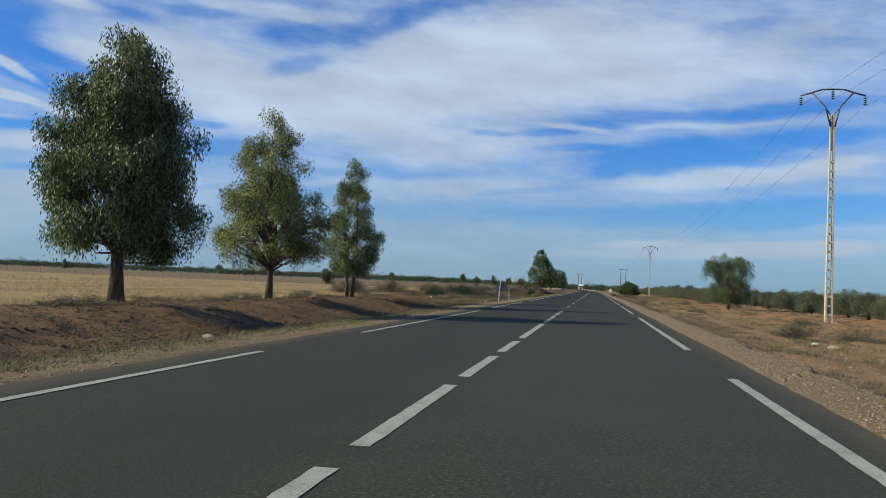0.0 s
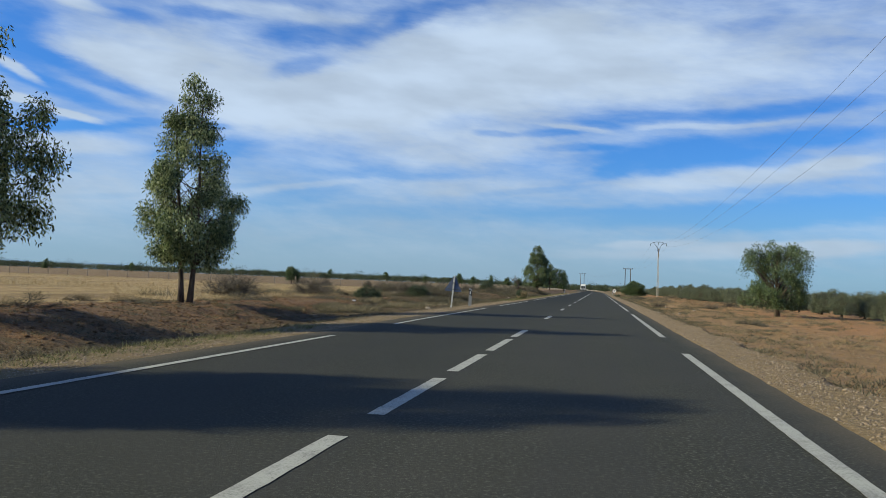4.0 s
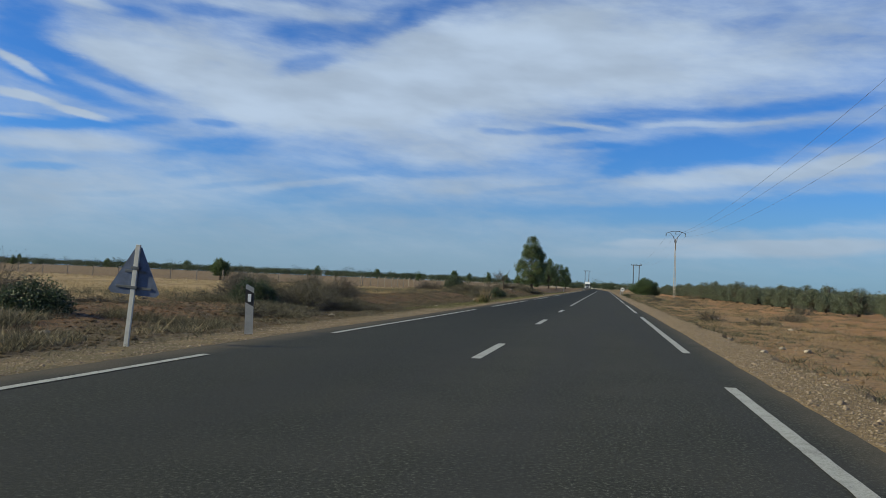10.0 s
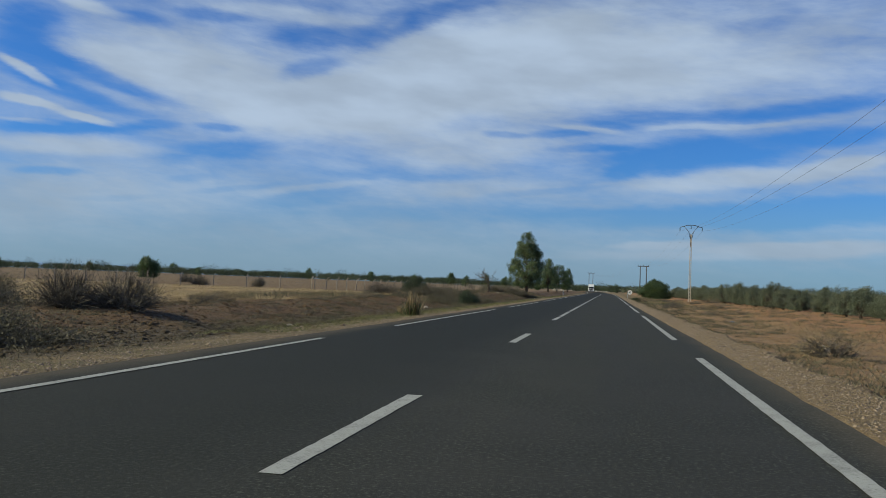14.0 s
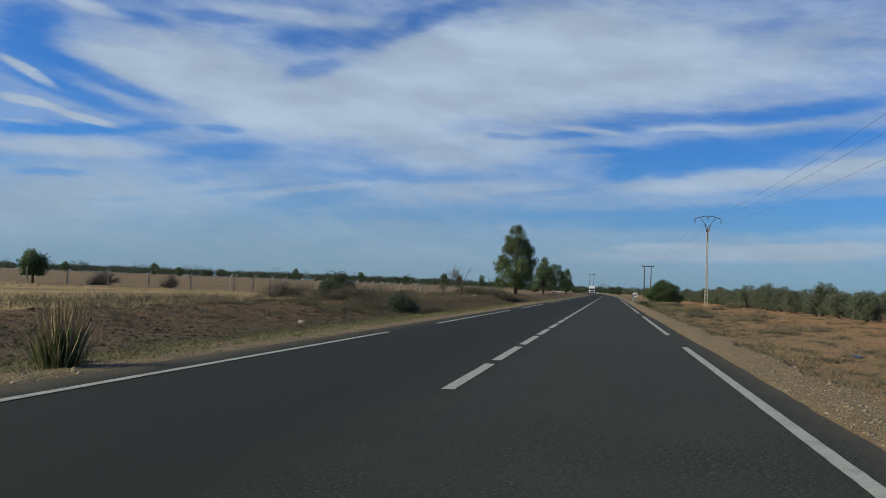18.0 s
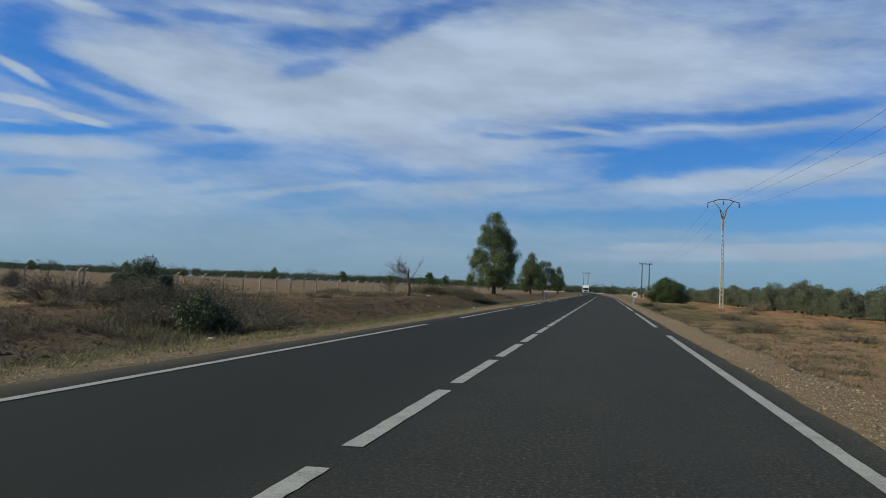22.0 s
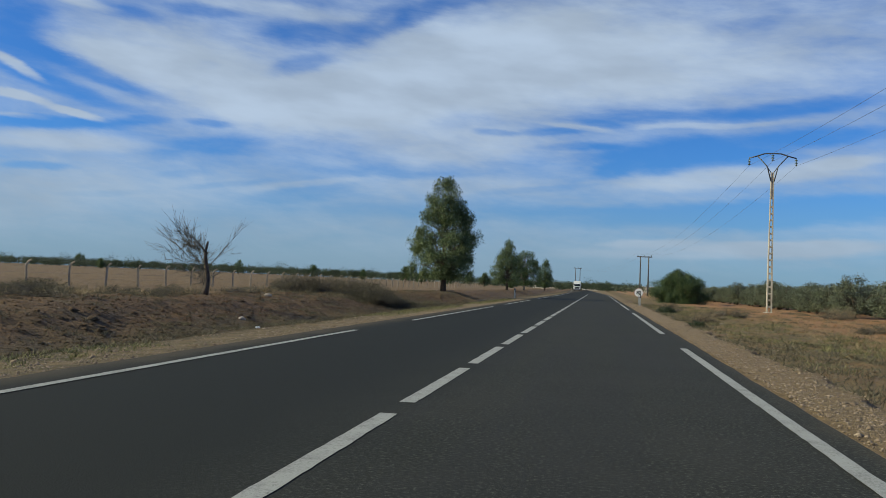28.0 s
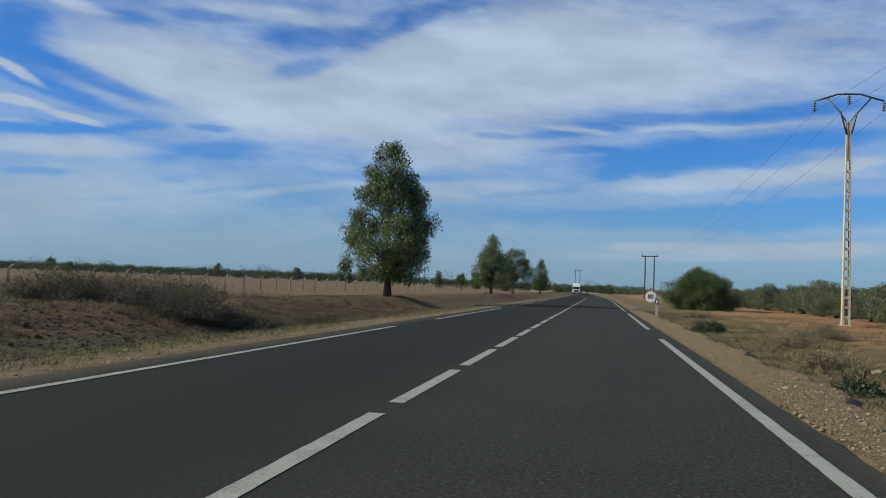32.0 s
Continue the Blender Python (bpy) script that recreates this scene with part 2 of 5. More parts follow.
def asphalt(g, place, b):
    b.inputs["Specular IOR Level"].default_value = 0.15
    x, y, z = g.separate(place)
    along = g.combine(g.math("MULTIPLY", x, 1.0), g.math("MULTIPLY", y, 0.05))
    grain = g.noise(place, 110.0, 3, 0.7)
    stones = g.node("ShaderNodeTexVoronoi")
    g.link(place, stones.inputs["Vector"])
    stones.inputs["Scale"].default_value = 75.0
    blotch = g.noise(place, 0.55, 5, 0.6)
    speck = g.noise(place, 30.0, 4, 0.8)
    tracks = g.noise(along, 1.1, 3, 0.5)
    c = g.mix(g.ramp(grain, 0.25, 0.75), (0.0115, 0.0128, 0.0098), (0.036, 0.0385, 0.029))
    c = g.mix(g.ramp(stones.outputs["Distance"], 0.12, 0.34, 0.5, 0.0), c, (0.092, 0.093, 0.08))
    c = g.mix(g.ramp(speck, 0.53, 0.64, 0.0, 0.9), c, (0.125, 0.125, 0.105))
    c = g.mix(g.ramp(speck, 0.47, 0.36, 0.0, 0.9), c, (0.009, 0.010, 0.009))
    c = g.mix(g.ramp(blotch, 0.35, 0.7, 0.0, 0.45), c, (0.048, 0.047, 0.041))
    c = g.mix(g.ramp(tracks, 0.42, 0.62, 0.0, 0.4), c, (0.030, 0.031, 0.031))
    # the left lane toned darker, most strongly past the first stretch
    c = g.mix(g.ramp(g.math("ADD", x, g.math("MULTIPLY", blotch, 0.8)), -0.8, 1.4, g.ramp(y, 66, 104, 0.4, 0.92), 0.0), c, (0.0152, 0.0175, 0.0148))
    # a lighter, greyer tone along the first stretch
    c = g.mix(g.ramp(g.math("ADD", y, g.math("MULTIPLY", blotch, 12.0)), 24, 46, 0.22, 0.0), c, (0.062, 0.061, 0.053))
    # and a blacker one farther on
    c = g.mix(g.ramp(g.math("ADD", y, g.math("MULTIPLY", blotch, 12.0)), 80, 110, 0.0, 0.15), c, (0.017, 0.018, 0.0155))
    # dust drifted onto the edges
    edge = g.math("ADD", g.math("ABSOLUTE", x), g.math("MULTIPLY", g.math("SUBTRACT", g.noise(place, 0.8, 4, 0.6), 0.5), 0.7))
    c = g.mix(g.ramp(edge, 3.55, 4.3, 0.0, 0.6), c, (0.105, 0.086, 0.058))
    return c, g.math("ADD", grain, stones.outputs["Distance"]), 0.002


def earth(g, place, b):
    x, y, z = g.separate(place)
    n_big, n_mid, n_fine = g.noise(place, 0.12, 4, 0.6), g.noise(place, 0.9, 6, 0.62), g.noise(place, 9.0, 6, 0.7)
    lumps = g.noise(place, 3.2, 6, 0.68)
    wander = g.math("MULTIPLY", g.math("SUBTRACT", g.noise(place, 0.35, 5, 0.6), 0.5), 3.4)
    xs = g.math("ADD", x, wander)
    red = g.mix(g.ramp(n_fine, 0.3, 0.7), (0.084, 0.043, 0.018), (0.255, 0.135, 0.060))
    brown = g.mix(g.ramp(n_fine, 0.3, 0.7), (0.058, 0.033, 0.015), (0.165, 0.094, 0.042))
    red = g.mix(g.ramp(g.math("ADD", y, g.math("MULTIPLY", wander, 4.0)), 66, 96, 0.0, 0.8), red, brown)
    red = g.mix(g.ramp(lumps, 0.48, 0.62, 0.0, 0.7), red, (0.075, 0.045, 0.022))
    red = g.mix(g.ramp(n_mid, 0.52, 0.68, 0.0, 0.7), red, (0.13, 0.095, 0.046))
    red = g.mix(g.ramp(n_mid, 0.48, 0.36, 0.0, 0.7), red, (0.036, 0.024, 0.012))
    # rotted weeds lying in the ditch
    litter = g.mix(g.ramp(n_fine, 0.35, 0.65), (0.028, 0.023, 0.011), (0.080, 0.064, 0.030))
    red = g.mix(g.ramp(g.math("ADD", x, g.math("MULTIPLY", wander, 0.5)), -10.4, -8.6, 0.0, 0.8), red, litter)
    tan = g.mix(g.ramp(n_fine, 0.3, 0.7), (0.15, 0.105, 0.055), (0.29, 0.215, 0.12))
    straw = g.mix(g.ramp(n_fine, 0.3, 0.7), (0.27, 0.19, 0.09), (0.47, 0.355, 0.195))
    straw = g.mix(g.ramp(n_mid, 0.45, 0.68, 0.0, 0.75), straw, (0.22, 0.145, 0.07))
    fallow = g.mix(g.ramp(n_mid, 0.4, 0.65), (0.125, 0.083, 0.044), (0.205, 0.138, 0.074))
    swath = g.noise(g.combine(g.math("MULTIPLY", x, 0.5), g.math("MULTIPLY", y, 0.06)), 0.5, 5, 0.6)
    straw = g.mix(g.ramp(swath, 0.46, 0.62, 0.0, 0.7), straw, (0.17, 0.115, 0.058))
    field = g.mix(g.ramp(g.math("ADD", y, g.math("MULTIPLY", wander, 1.0)), 158, 170), straw, fallow)
    # left of the road: gravel edge, red bank, field
    left = g.mix(g.ramp(xs, -15.5, -13.6), field, red)
    left = g.mix(g.ramp(g.math("ADD", x, g.math("MULTIPLY", wander, 0.3)), -6.4, -5.3), left, g.mix(g.ramp(n_mid, 0.38, 0.56, 0.1, 0.75), tan, (0.105, 0.088, 0.038)))
    # right of the road: gravel edge, dry grass on bare soil
    dry = g.mix(g.ramp(n_mid, 0.4, 0.62), (0.31, 0.180, 0.092), (0.255, 0.165, 0.084))
    dry = g.mix(g.ramp(n_mid, 0.46, 0.35, 0.0, 0.8), dry, (0.10, 0.070, 0.034))
    dry = g.mix(g.ramp(lumps, 0.48, 0.60, 0.0, 0.75), dry, (0.14, 0.086, 0.040))
    dry = g.mix(g.ramp(n_fine, 0.35, 0.75, 0.0, 0.6), dry, (0.36, 0.25, 0.145))
    right = g.mix(g.ramp(xs, 9.0, 13.0), dry, g.mix(g.ramp(n_fine, 0.3, 0.7), (0.24, 0.125, 0.058), (0.40, 0.225, 0.115)))
    # greener growth along the last stretch
    growth = g.math("MULTIPLY", g.ramp(y, 140, 175), g.ramp(g.math("ADD", x, wander), 11.5, 8.5))
    right = g.mix(g.math("MULTIPLY", growth, g.ramp(n_mid, 0.36, 0.55, 0.2, 0.85)), right, g.mix(g.ramp(n_fine, 0.3, 0.7), (0.062, 0.054, 0.020), (0.165, 0.140, 0.060)))
    right = g.mix(g.ramp(g.math("ADD", x, g.math("MULTIPLY", wander, 0.2)), 5.1, 5.7), tan, right)
    c = g.mix(g.ramp(x, -0.5, 0.5), left, right)
    c = g.mix(g.ramp(n_big, 0.35, 0.7, 0.0, 0.3), c, (0.18, 0.12, 0.06))
    c = g.mix(1.0, c, (0.98, 0.95, 0.82), "MULTIPLY")
    return c, g.math("ADD", g.math("MULTIPLY", lumps, 1.0), g.math("MULTIPLY", n_fine, 0.6)), 0.20


def paint_line(g, place, b):
    wear = g.math("ADD", g.math("MULTIPLY", g.noise(place, 60, 4, 0.7), 0.6), g.math("MULTIPLY", g.noise(place, 3.0, 4, 0.6), 0.4))
    chips = g.noise(place, 22, 5, 0.75)
    c = g.mix(g.ramp(wear, 0.32, 0.55), (0.15, 0.148, 0.13), (0.33, 0.335, 0.30))
    c = g.mix(g.ramp(chips, 0.57, 0.68, 0.0, 0.85), c, (0.06, 0.06, 0.052))
    return c, g.noise(place, 110, 3, 0.7), 0.003


def island(g):
    return g.node("ShaderNodeNewGeometry").outputs["Random Per Island"]


def leafy(name, dark, mid, light, through=0.35, rough=0.55):
    """Leaves that vary one by one and let some light through."""
    m = bpy.data.materials.new(name)
    m.use_nodes = True
    g = Graph(m.node_tree)
    r = island(g)
    place = g.node("ShaderNodeNewGeometry").outputs["Position"]
    clump = g.noise(place, 0.9, 3, 0.5)
    c = g.mix(g.ramp(r, 0.0, 0.6, smooth=False), dark, mid)
    c = g.mix(g.ramp(g.math("ADD", g.math("MULTIPLY", r, 0.6), g.math("MULTIPLY", clump, 0.6)), 0.42, 0.85), c, light)
    b = g.node("ShaderNodeBsdfPrincipled")
    g.link(c, b.inputs["Base Color"])
    b.inputs["Roughness"].default_value = rough
    t = g.node("ShaderNodeBsdfTranslucent")
    g.link(c, t.inputs["Color"])
    mix = g.node("ShaderNodeMixShader")
    mix.inputs[0].default_value = through
    g.link(b.outputs[0], mix.inputs[1])
    g.link(t.outputs[0], mix.inputs[2])
    g.link(mix.outputs[0], g.node("ShaderNodeOutputMaterial").inputs["Surface"])
    return m


def bark(name, dark, light):
    def build(g, place, b):
        local = g.node("ShaderNodeTexCoord").outputs["Object"]
        x, y, z = g.separate(local)
        long = g.combine(g.math("MULTIPLY", x, 14.0), g.math("MULTIPLY", y, 14.0), g.math("MULTIPLY", z, 2.2))
        n = g.noise(long, 1.0, 6, 0.65)
        return g.mix(g.ramp(n, 0.32, 0.68), dark, light), n, 0.02

    return material(name, build, 0.9)


def pebble(g, place, b):
    r = island(g)
    c = g.mix(r, (0.10, 0.078, 0.052), (0.33, 0.265, 0.185))
    return g.mix(g.ramp(g.noise(place, 40, 3), 0.35, 0.7, 0.0, 0.4), c, (0.22, 0.13, 0.085)), g.noise(place, 60, 3), 0.004


M = dict(
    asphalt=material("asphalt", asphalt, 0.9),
    earth=material("earth", earth, 0.95),
    line=material("road_paint", paint_line, 0.7),
    euc=leafy("eucalyptus_leaves", (0.022, 0.042, 0.014), (0.078, 0.122, 0.042), (0.25, 0.295, 0.13), 0.25),
    euc_dark=leafy("dense_eucalyptus_leaves", (0.015, 0.033, 0.011), (0.056, 0.097, 0.033), (0.175, 0.22, 0.092), 0.22),
    euc_gold=leafy("yellowing_eucalyptus_leaves", (0.028, 0.045, 0.014), (0.100, 0.132, 0.042), (0.30, 0.325, 0.115), 0.27),
    olive=leafy("olive_leaves", (0.020, 0.030, 0.015), (0.060, 0.078, 0.042), (0.165, 0.185, 0.115), 0.15),
    shrub=leafy("shrub_leaves", (0.022, 0.044, 0.016), (0.052, 0.092, 0.032), (0.105, 0.15, 0.052)),
    green=leafy("broad_green_leaves", (0.023, 0.044, 0.016), (0.060, 0.100, 0.036), (0.140, 0.185, 0.075), 0.25),
    dark_shrub=leafy("dark_shrub_leaves", (0.010, 0.020, 0.009), (0.028, 0.050, 0.021), (0.065, 0.092, 0.038), 0.2),
    scrub=leafy("dry_scrub_leaves", (0.040, 0.038, 0.023), (0.085, 0.078, 0.046), (0.17, 0.148, 0.088), 0.2, 0.8),
    twig=leafy("dead_twigs", (0.055, 0.047, 0.036), (0.10, 0.086, 0.066), (0.17, 0.148, 0.115), 0.0, 0.9),
    hay=leafy("bleached_scrub", (0.13, 0.105, 0.06), (0.24, 0.195, 0.115), (0.38, 0.31, 0.19), 0.2, 0.8),
    straw=leafy("dry_grass_blades", (0.24, 0.17, 0.085), (0.38, 0.285, 0.15), (0.54, 0.43, 0.25), 0.2, 0.8),
    weed=leafy("verge_weeds", (0.11, 0.083, 0.042), (0.21, 0.158, 0.084), (0.34, 0.262, 0.150), 0.2, 0.8),
    lush=leafy("green_weeds", (0.055, 0.060, 0.020), (0.125, 0.125, 0.045), (0.24, 0.225, 0.10), 0.2, 0.8),
    bark=bark("dark_bark", (0.028, 0.021, 0.016), (0.12, 0.088, 0.066)),
    bark_pale=bark("pale_bark", (0.10, 0.08, 0.062), (0.40, 0.35, 0.29)),
    pebble=material("pebbles", pebble, 0.9),
    concrete=plain("weathered_concrete", (0.43, 0.385, 0.315), 0.9, 0.0, 0.25, 1.5, 0.004),
    old_concrete=plain("stained_concrete", (0.30, 0.25, 0.19), 0.9, 0.0, 0.35, 2.5, 0.006),
    steel=plain("galvanised_steel", (0.30, 0.31, 0.32), 0.55, 0.8, 0.2),
    dark_steel=plain("dark_steel", (0.09, 0.10, 0.115), 0.6, 0.5, 0.25),
    wire=plain("aluminium_wire", (0.16, 0.165, 0.17), 0.5, 0.7, 0.1),
    glass=plain("insulator_glass", (0.10, 0.14, 0.13), 0.2, 0.0, 0.15),
    sign_back=plain("painted_sign_back", (0.085, 0.11, 0.175), 0.5, 0.2, 0.3),
    zinc=plain("dull_zinc", (0.46, 0.46, 0.44), 0.6, 0.1, 0.15),
    sheet=plain("thin_white_plastic", (0.70, 0.70, 0.68), 0.5, 0.0, 0.1),
    white=plain("white_enamel", (0.78, 0.78, 0.75), 0.45, 0.0, 0.08),
    faded_red=plain("sun_bleached_red", (0.50, 0.36, 0.33), 0.6, 0.0, 0.12),
    black=plain("black_enamel", (0.02, 0.02, 0.022), 0.5, 0.0, 0.2),
    plastic=plain("grey_white_plastic", (0.30, 0.30, 0.285), 0.6, 0.0, 0.15),
    tyre=plain("rubber", (0.02, 0.02, 0.02), 0.85, 0.0, 0.2),
    window=plain("dark_glass", (0.02, 0.025, 0.03), 0.08, 0.0, 0.1),
    car_grey=plain("grey_car_paint", (0.22, 0.23, 0.25), 0.3, 0.3, 0.05),
    pale_stone=plain("pale_stone", (0.31, 0.26, 0.20), 0.9, 0.0, 0.25, 8.0, 0.01),
    timber=plain("creosoted_timber", (0.085, 0.085, 0.085), 0.85, 0.0, 0.3),
    plaster=plain("pale_plaster", (0.60, 0.53, 0.44), 0.9, 0.0, 0.1, 0.5),
    # the haze of distance is mixed into the hills' base colour
    hill=plain("haze_blue_hill", (0.17, 0.29, 0.47), 1.0, 0.0, 0.06, 0.004, 0.1),
)


# ---- building helpers ----
def mesh_of(name, verts, faces, mats=(), smooth=False):
    me = bpy.data.meshes.new(name)
    me.from_pydata([tuple(v) for v in verts], [], [tuple(f) for f in faces])
    for m in mats if isinstance(mats, (tuple, list)) else (mats,):
        me.materials.append(m)
    if smooth:
        me.polygons.foreach_set("use_smooth", [True] * len(me.polygons))
    me.update()
    return me


def quads_of(name, verts, mat):
    """A mesh of loose quads from an array of n x 4 corners."""
    verts = np.asarray(verts, np.float32).reshape(-1, 3)
    n = len(verts) // 4
    me = bpy.data.meshes.new(name)
    me.vertices.add(4 * n)
    me.vertices.foreach_set("co", verts.ravel())
    me.loops.add(4 * n)
    me.loops.foreach_set("vertex_index", np.arange(4 * n, dtype=np.int32))
    me.polygons.add(n)
    me.polygons.foreach_set("loop_start", np.arange(0, 4 * n, 4, dtype=np.int32))
    me.materials.append(mat)
    me.update(calc_edges=True)
    return me


def empty(name, m, label, category, group="", kind=""):
    ob = new(name)
    ob.empty_display_size = 0.2
    ob.matrix_world = m
    return tagged(ob, label, category, group, kind)


def under(parent, name, me, label="", at=None):
    ob = new(name, me)
    ob.parent = parent
    if at is not None:
        ob.matrix_local = at
    if label:
        ob["label"] = label
    return ob


def part(name, bm, mat, parent, label="", at=None):
    me = bpy.data.meshes.new(name)
    bm.to_mesh(me)
    bm.free()
    me.materials.append(mat)
    return under(parent, name, me, label, at)


def box(bm, x0, x1, y0, y1, z0, z1, bevel=0.0):
    made = bmesh.ops.create_cube(bm, size=1.0)["verts"]
    bmesh.ops.scale(bm, vec=(x1 - x0, y1 - y0, z1 - z0), verts=made)
    bmesh.ops.translate(bm, vec=((x0 + x1) / 2, (y0 + y1) / 2, (z0 + z1) / 2), verts=made)
    if bevel:
        edges = list({e for v in made for e in v.link_edges})
        bmesh.ops.bevel(bm, geom=edges, offset=bevel, segments=2, affect="EDGES", profile=0.5)
    return bm


def tube_into(verts, faces, points, radii, sides=6):
    """Adds a tapered tube along points to lists of corners and faces."""
    pts = [Vector(p) for p in points]
    base = len(verts)
    for i, p in enumerate(pts):
        way = (pts[min(i + 1, len(pts) - 1)] - pts[max(i - 1, 0)]).normalized()
        side = way.cross(Vector((0.31, 0.95, 0.1))).normalized()
        other = way.cross(side)
        for k in range(sides):
            a = 2 * math.pi * k / sides
            verts.append(p + (side * math.cos(a) + other * math.sin(a)) * radii[i])
    for i in range(len(pts) - 1):
        for k in range(sides):
            a, b = base + i * sides + k, base + i * sides + (k + 1) % sides
            faces.append((a, b, b + sides, a + sides))
    faces.append(tuple(base + k for k in reversed(range(sides))))
    faces.append(tuple(base + (len(pts) - 1) * sides + k for k in range(sides)))


def tube(name, points, radii, mat, sides=6):
    v, f = [], []
    tube_into(v, f, points, radii if isinstance(radii, (list, tuple)) else [radii] * len(points), sides)
    return mesh_of(name, v, f, mat, True)


def leaf_quads(centres, length, width, rng, droop=0.6, spread=1.0):
    """Pointed leaves, one at each centre, hanging by droop (0: any way, 1: straight down)."""
    n = len(centres)
    way = rng.normal(0, spread, (n, 3))
    way /= np.linalg.norm(way, axis=1, keepdims=True) + 1e-9
    way = way * (1 - droop) + np.array([0, 0, -1.0]) * droop
    way /= np.linalg.norm(way, axis=1, keepdims=True) + 1e-9
    side = np.cross(way, rng.normal(0, 1, (n, 3)))
    side /= np.linalg.norm(side, axis=1, keepdims=True) + 1e-9
    size = rng.uniform(0.65, 1.3, (n, 1))
    L, W = way * length * size, side * width * size * 0.5
    return np.stack([centres, centres + L * 0.42 + W, centres + L, centres + L * 0.42 - W], 1)


# ---- the lie of the land ----
def bend(y):
    """How far the road drifts to the left as it goes away."""
    y = np.asarray(y, float)
    near = -0.00022 * np.clip(y - 285, 0, 60) ** 2
    return near - 0.0264 * np.clip(y - 345, 0, 900)


def widening(y):
    """How much farther out the far side of the road lies along some stretches."""
    return np.interp(y, (42, 50, 74, 84, 106, 122, 150, 168), (0.0, 0.16, 0.17, 0.1, 0.1, 0.05, 0.0, 0.1))


def fade(v, a, b):
    t = np.clip((v - a) / (b - a), 0, 1)
    return t * t * (3 - 2 * t)


def narrowing(y):
    """How much the near side's paved edge draws in towards its line farther on."""
    return np.interp(y, (90, 150), (0.0, 0.22))


def edge_shift(x, y):
    """How far the verges lie out of their straight line."""
    far = -widening(y) * (1 - fade(-x, 7.0, 12.0))
    near = -narrowing(y) * fade(x, 3.6, 4.0) * (1 - fade(x, 5.2, 8.0))
    return np.where(x < 0, far, near)


def wobble(x, y):
    return (np.sin(x * 0.9 + 1.3 * np.sin(y * 0.31)) * np.cos(y * 0.7 + np.sin(x * 0.53)) * 0.5
            + np.sin(x * 2.3 + y * 1.7 + 2 * np.sin(y * 0.9)) * 0.3 + np.sin(x * 4.9 - y * 3.7 + 1.7 * np.sin(x * 1.9)) * 0.2)


TABLE = np.random.default_rng(2).uniform(-1, 1, (256, 256))


def lattice(x, y, size):
    """Smooth random bumps, one for each square of that size."""
    x, y = x / size, y / size
    i, j = np.floor(x).astype(int), np.floor(y).astype(int)
    a, b = x - i, y - j
    a, b = a * a * (3 - 2 * a), b * b * (3 - 2 * b)
    at = lambda p, q: TABLE[p % 256, q % 256]
    return (at(i, j) * (1 - a) + at(i + 1, j) * a) * (1 - b) + (at(i, j + 1) * (1 - a) + at(i + 1, j + 1) * a) * b


def land(x, y):
    """The height of the ground."""
    x, y = np.asarray(x, float), np.asarray(y, float)
    x = x - bend(y)
    x = x - edge_shift(x, y)
    depth = 0.5 - 0.36 * fade(y, 48, 62) + 0.12 * fade(y, 84, 104) + 0.14 * fade(y, 106, 150)
    bank = 0.12 + 0.20 * fade(y, 120, 175)
    u = -x
    left = -0.06 * fade(u, 4.2, 5.6) - (depth - 0.06) * fade(u, 5.6, 7.6) + (depth + bank) * fade(u, 8.6, 12.4) - (bank - 0.06) * fade(u, 14.0, 20.0)
    right = -0.03 * fade(x, 4.2, 5.6) - 0.13 * fade(x + 0.12 * np.sin(y * 0.9) + 0.08 * np.sin(y * 2.3), 5.22, 5.42) - 0.05 * fade(x, 6.0, 8.5)
    z = np.where(x < 0, left, right)
    rough = 0.05 * fade(np.abs(x), 5.0, 8.0) * (1 - 0.6 * fade(np.abs(x), 30, 60))
    z = z + rough * wobble(x, y) + 0.012 * fade(np.abs(x), 4.3, 5.0) * wobble(3 * x, 3 * y)
    # clods and hollows
    loose = fade(np.abs(x), 5.3, 7.0) * (1 - 0.7 * fade(np.abs(x), 14.0, 19.0))
    z = z + loose * (0.055 * lattice(x, y, 0.9) + 0.03 * lattice(x, y, 0.42)) + 0.012 * fade(np.abs(x), 4.5, 5.2) * lattice(x, y, 0.3)
    # the plain climbs gently away from the road
    z = z + 0.0032 * np.clip(u - 45, 0, 700) + 0.003 * np.clip(y - 250, 0, 450) * fade(u, 25, 90)
    return np.where((x > -4.25) & (x < 4.14), -0.05, z - 0.02)


def ground_z(x, y):
    return float(land(x, y))


xs = np.concatenate([-np.geomspace(3200, 24, 34), np.arange(-23.5, -14.7, 0.45), np.arange(-14.6, -4.4, 0.17), [-4.25, -4.18, 4.07, 4.14], np.arange(4.3, 4.9, 0.2), np.arange(5.0, 5.75, 0.07), np.arange(5.8, 11.0, 0.2), np.arange(11.2, 22.8, 0.45), np.geomspace(23.2, 3200, 34)])
ys = np.concatenate([[-400, -200, -100, -60], np.arange(-40, 2, 0.9), np.arange(2.3, 236, 0.3), np.arange(236.5, 320, 0.9), np.geomspace(321, 4300, 60)])
gx, gy = np.meshgrid(xs, ys)
gx = gx + edge_shift(gx, gy) + bend(gy)
gz = land(gx, gy)
nx, ny = len(xs), len(ys)
idx = np.arange(nx * ny).reshape(ny, nx)
ground_faces = np.stack([idx[:-1, :-1], idx[:-1, 1:], idx[1:, 1:], idx[1:, :-1]], -1).reshape(-1, 4)
ground = new("ground", mesh_of("ground", np.stack([gx, gy, gz], -1).reshape(-1, 3), ground_faces.tolist(), M["earth"], True))
tagged(ground, "dry reddish earth with straw field and gravel verges", "ground", kind="structure")

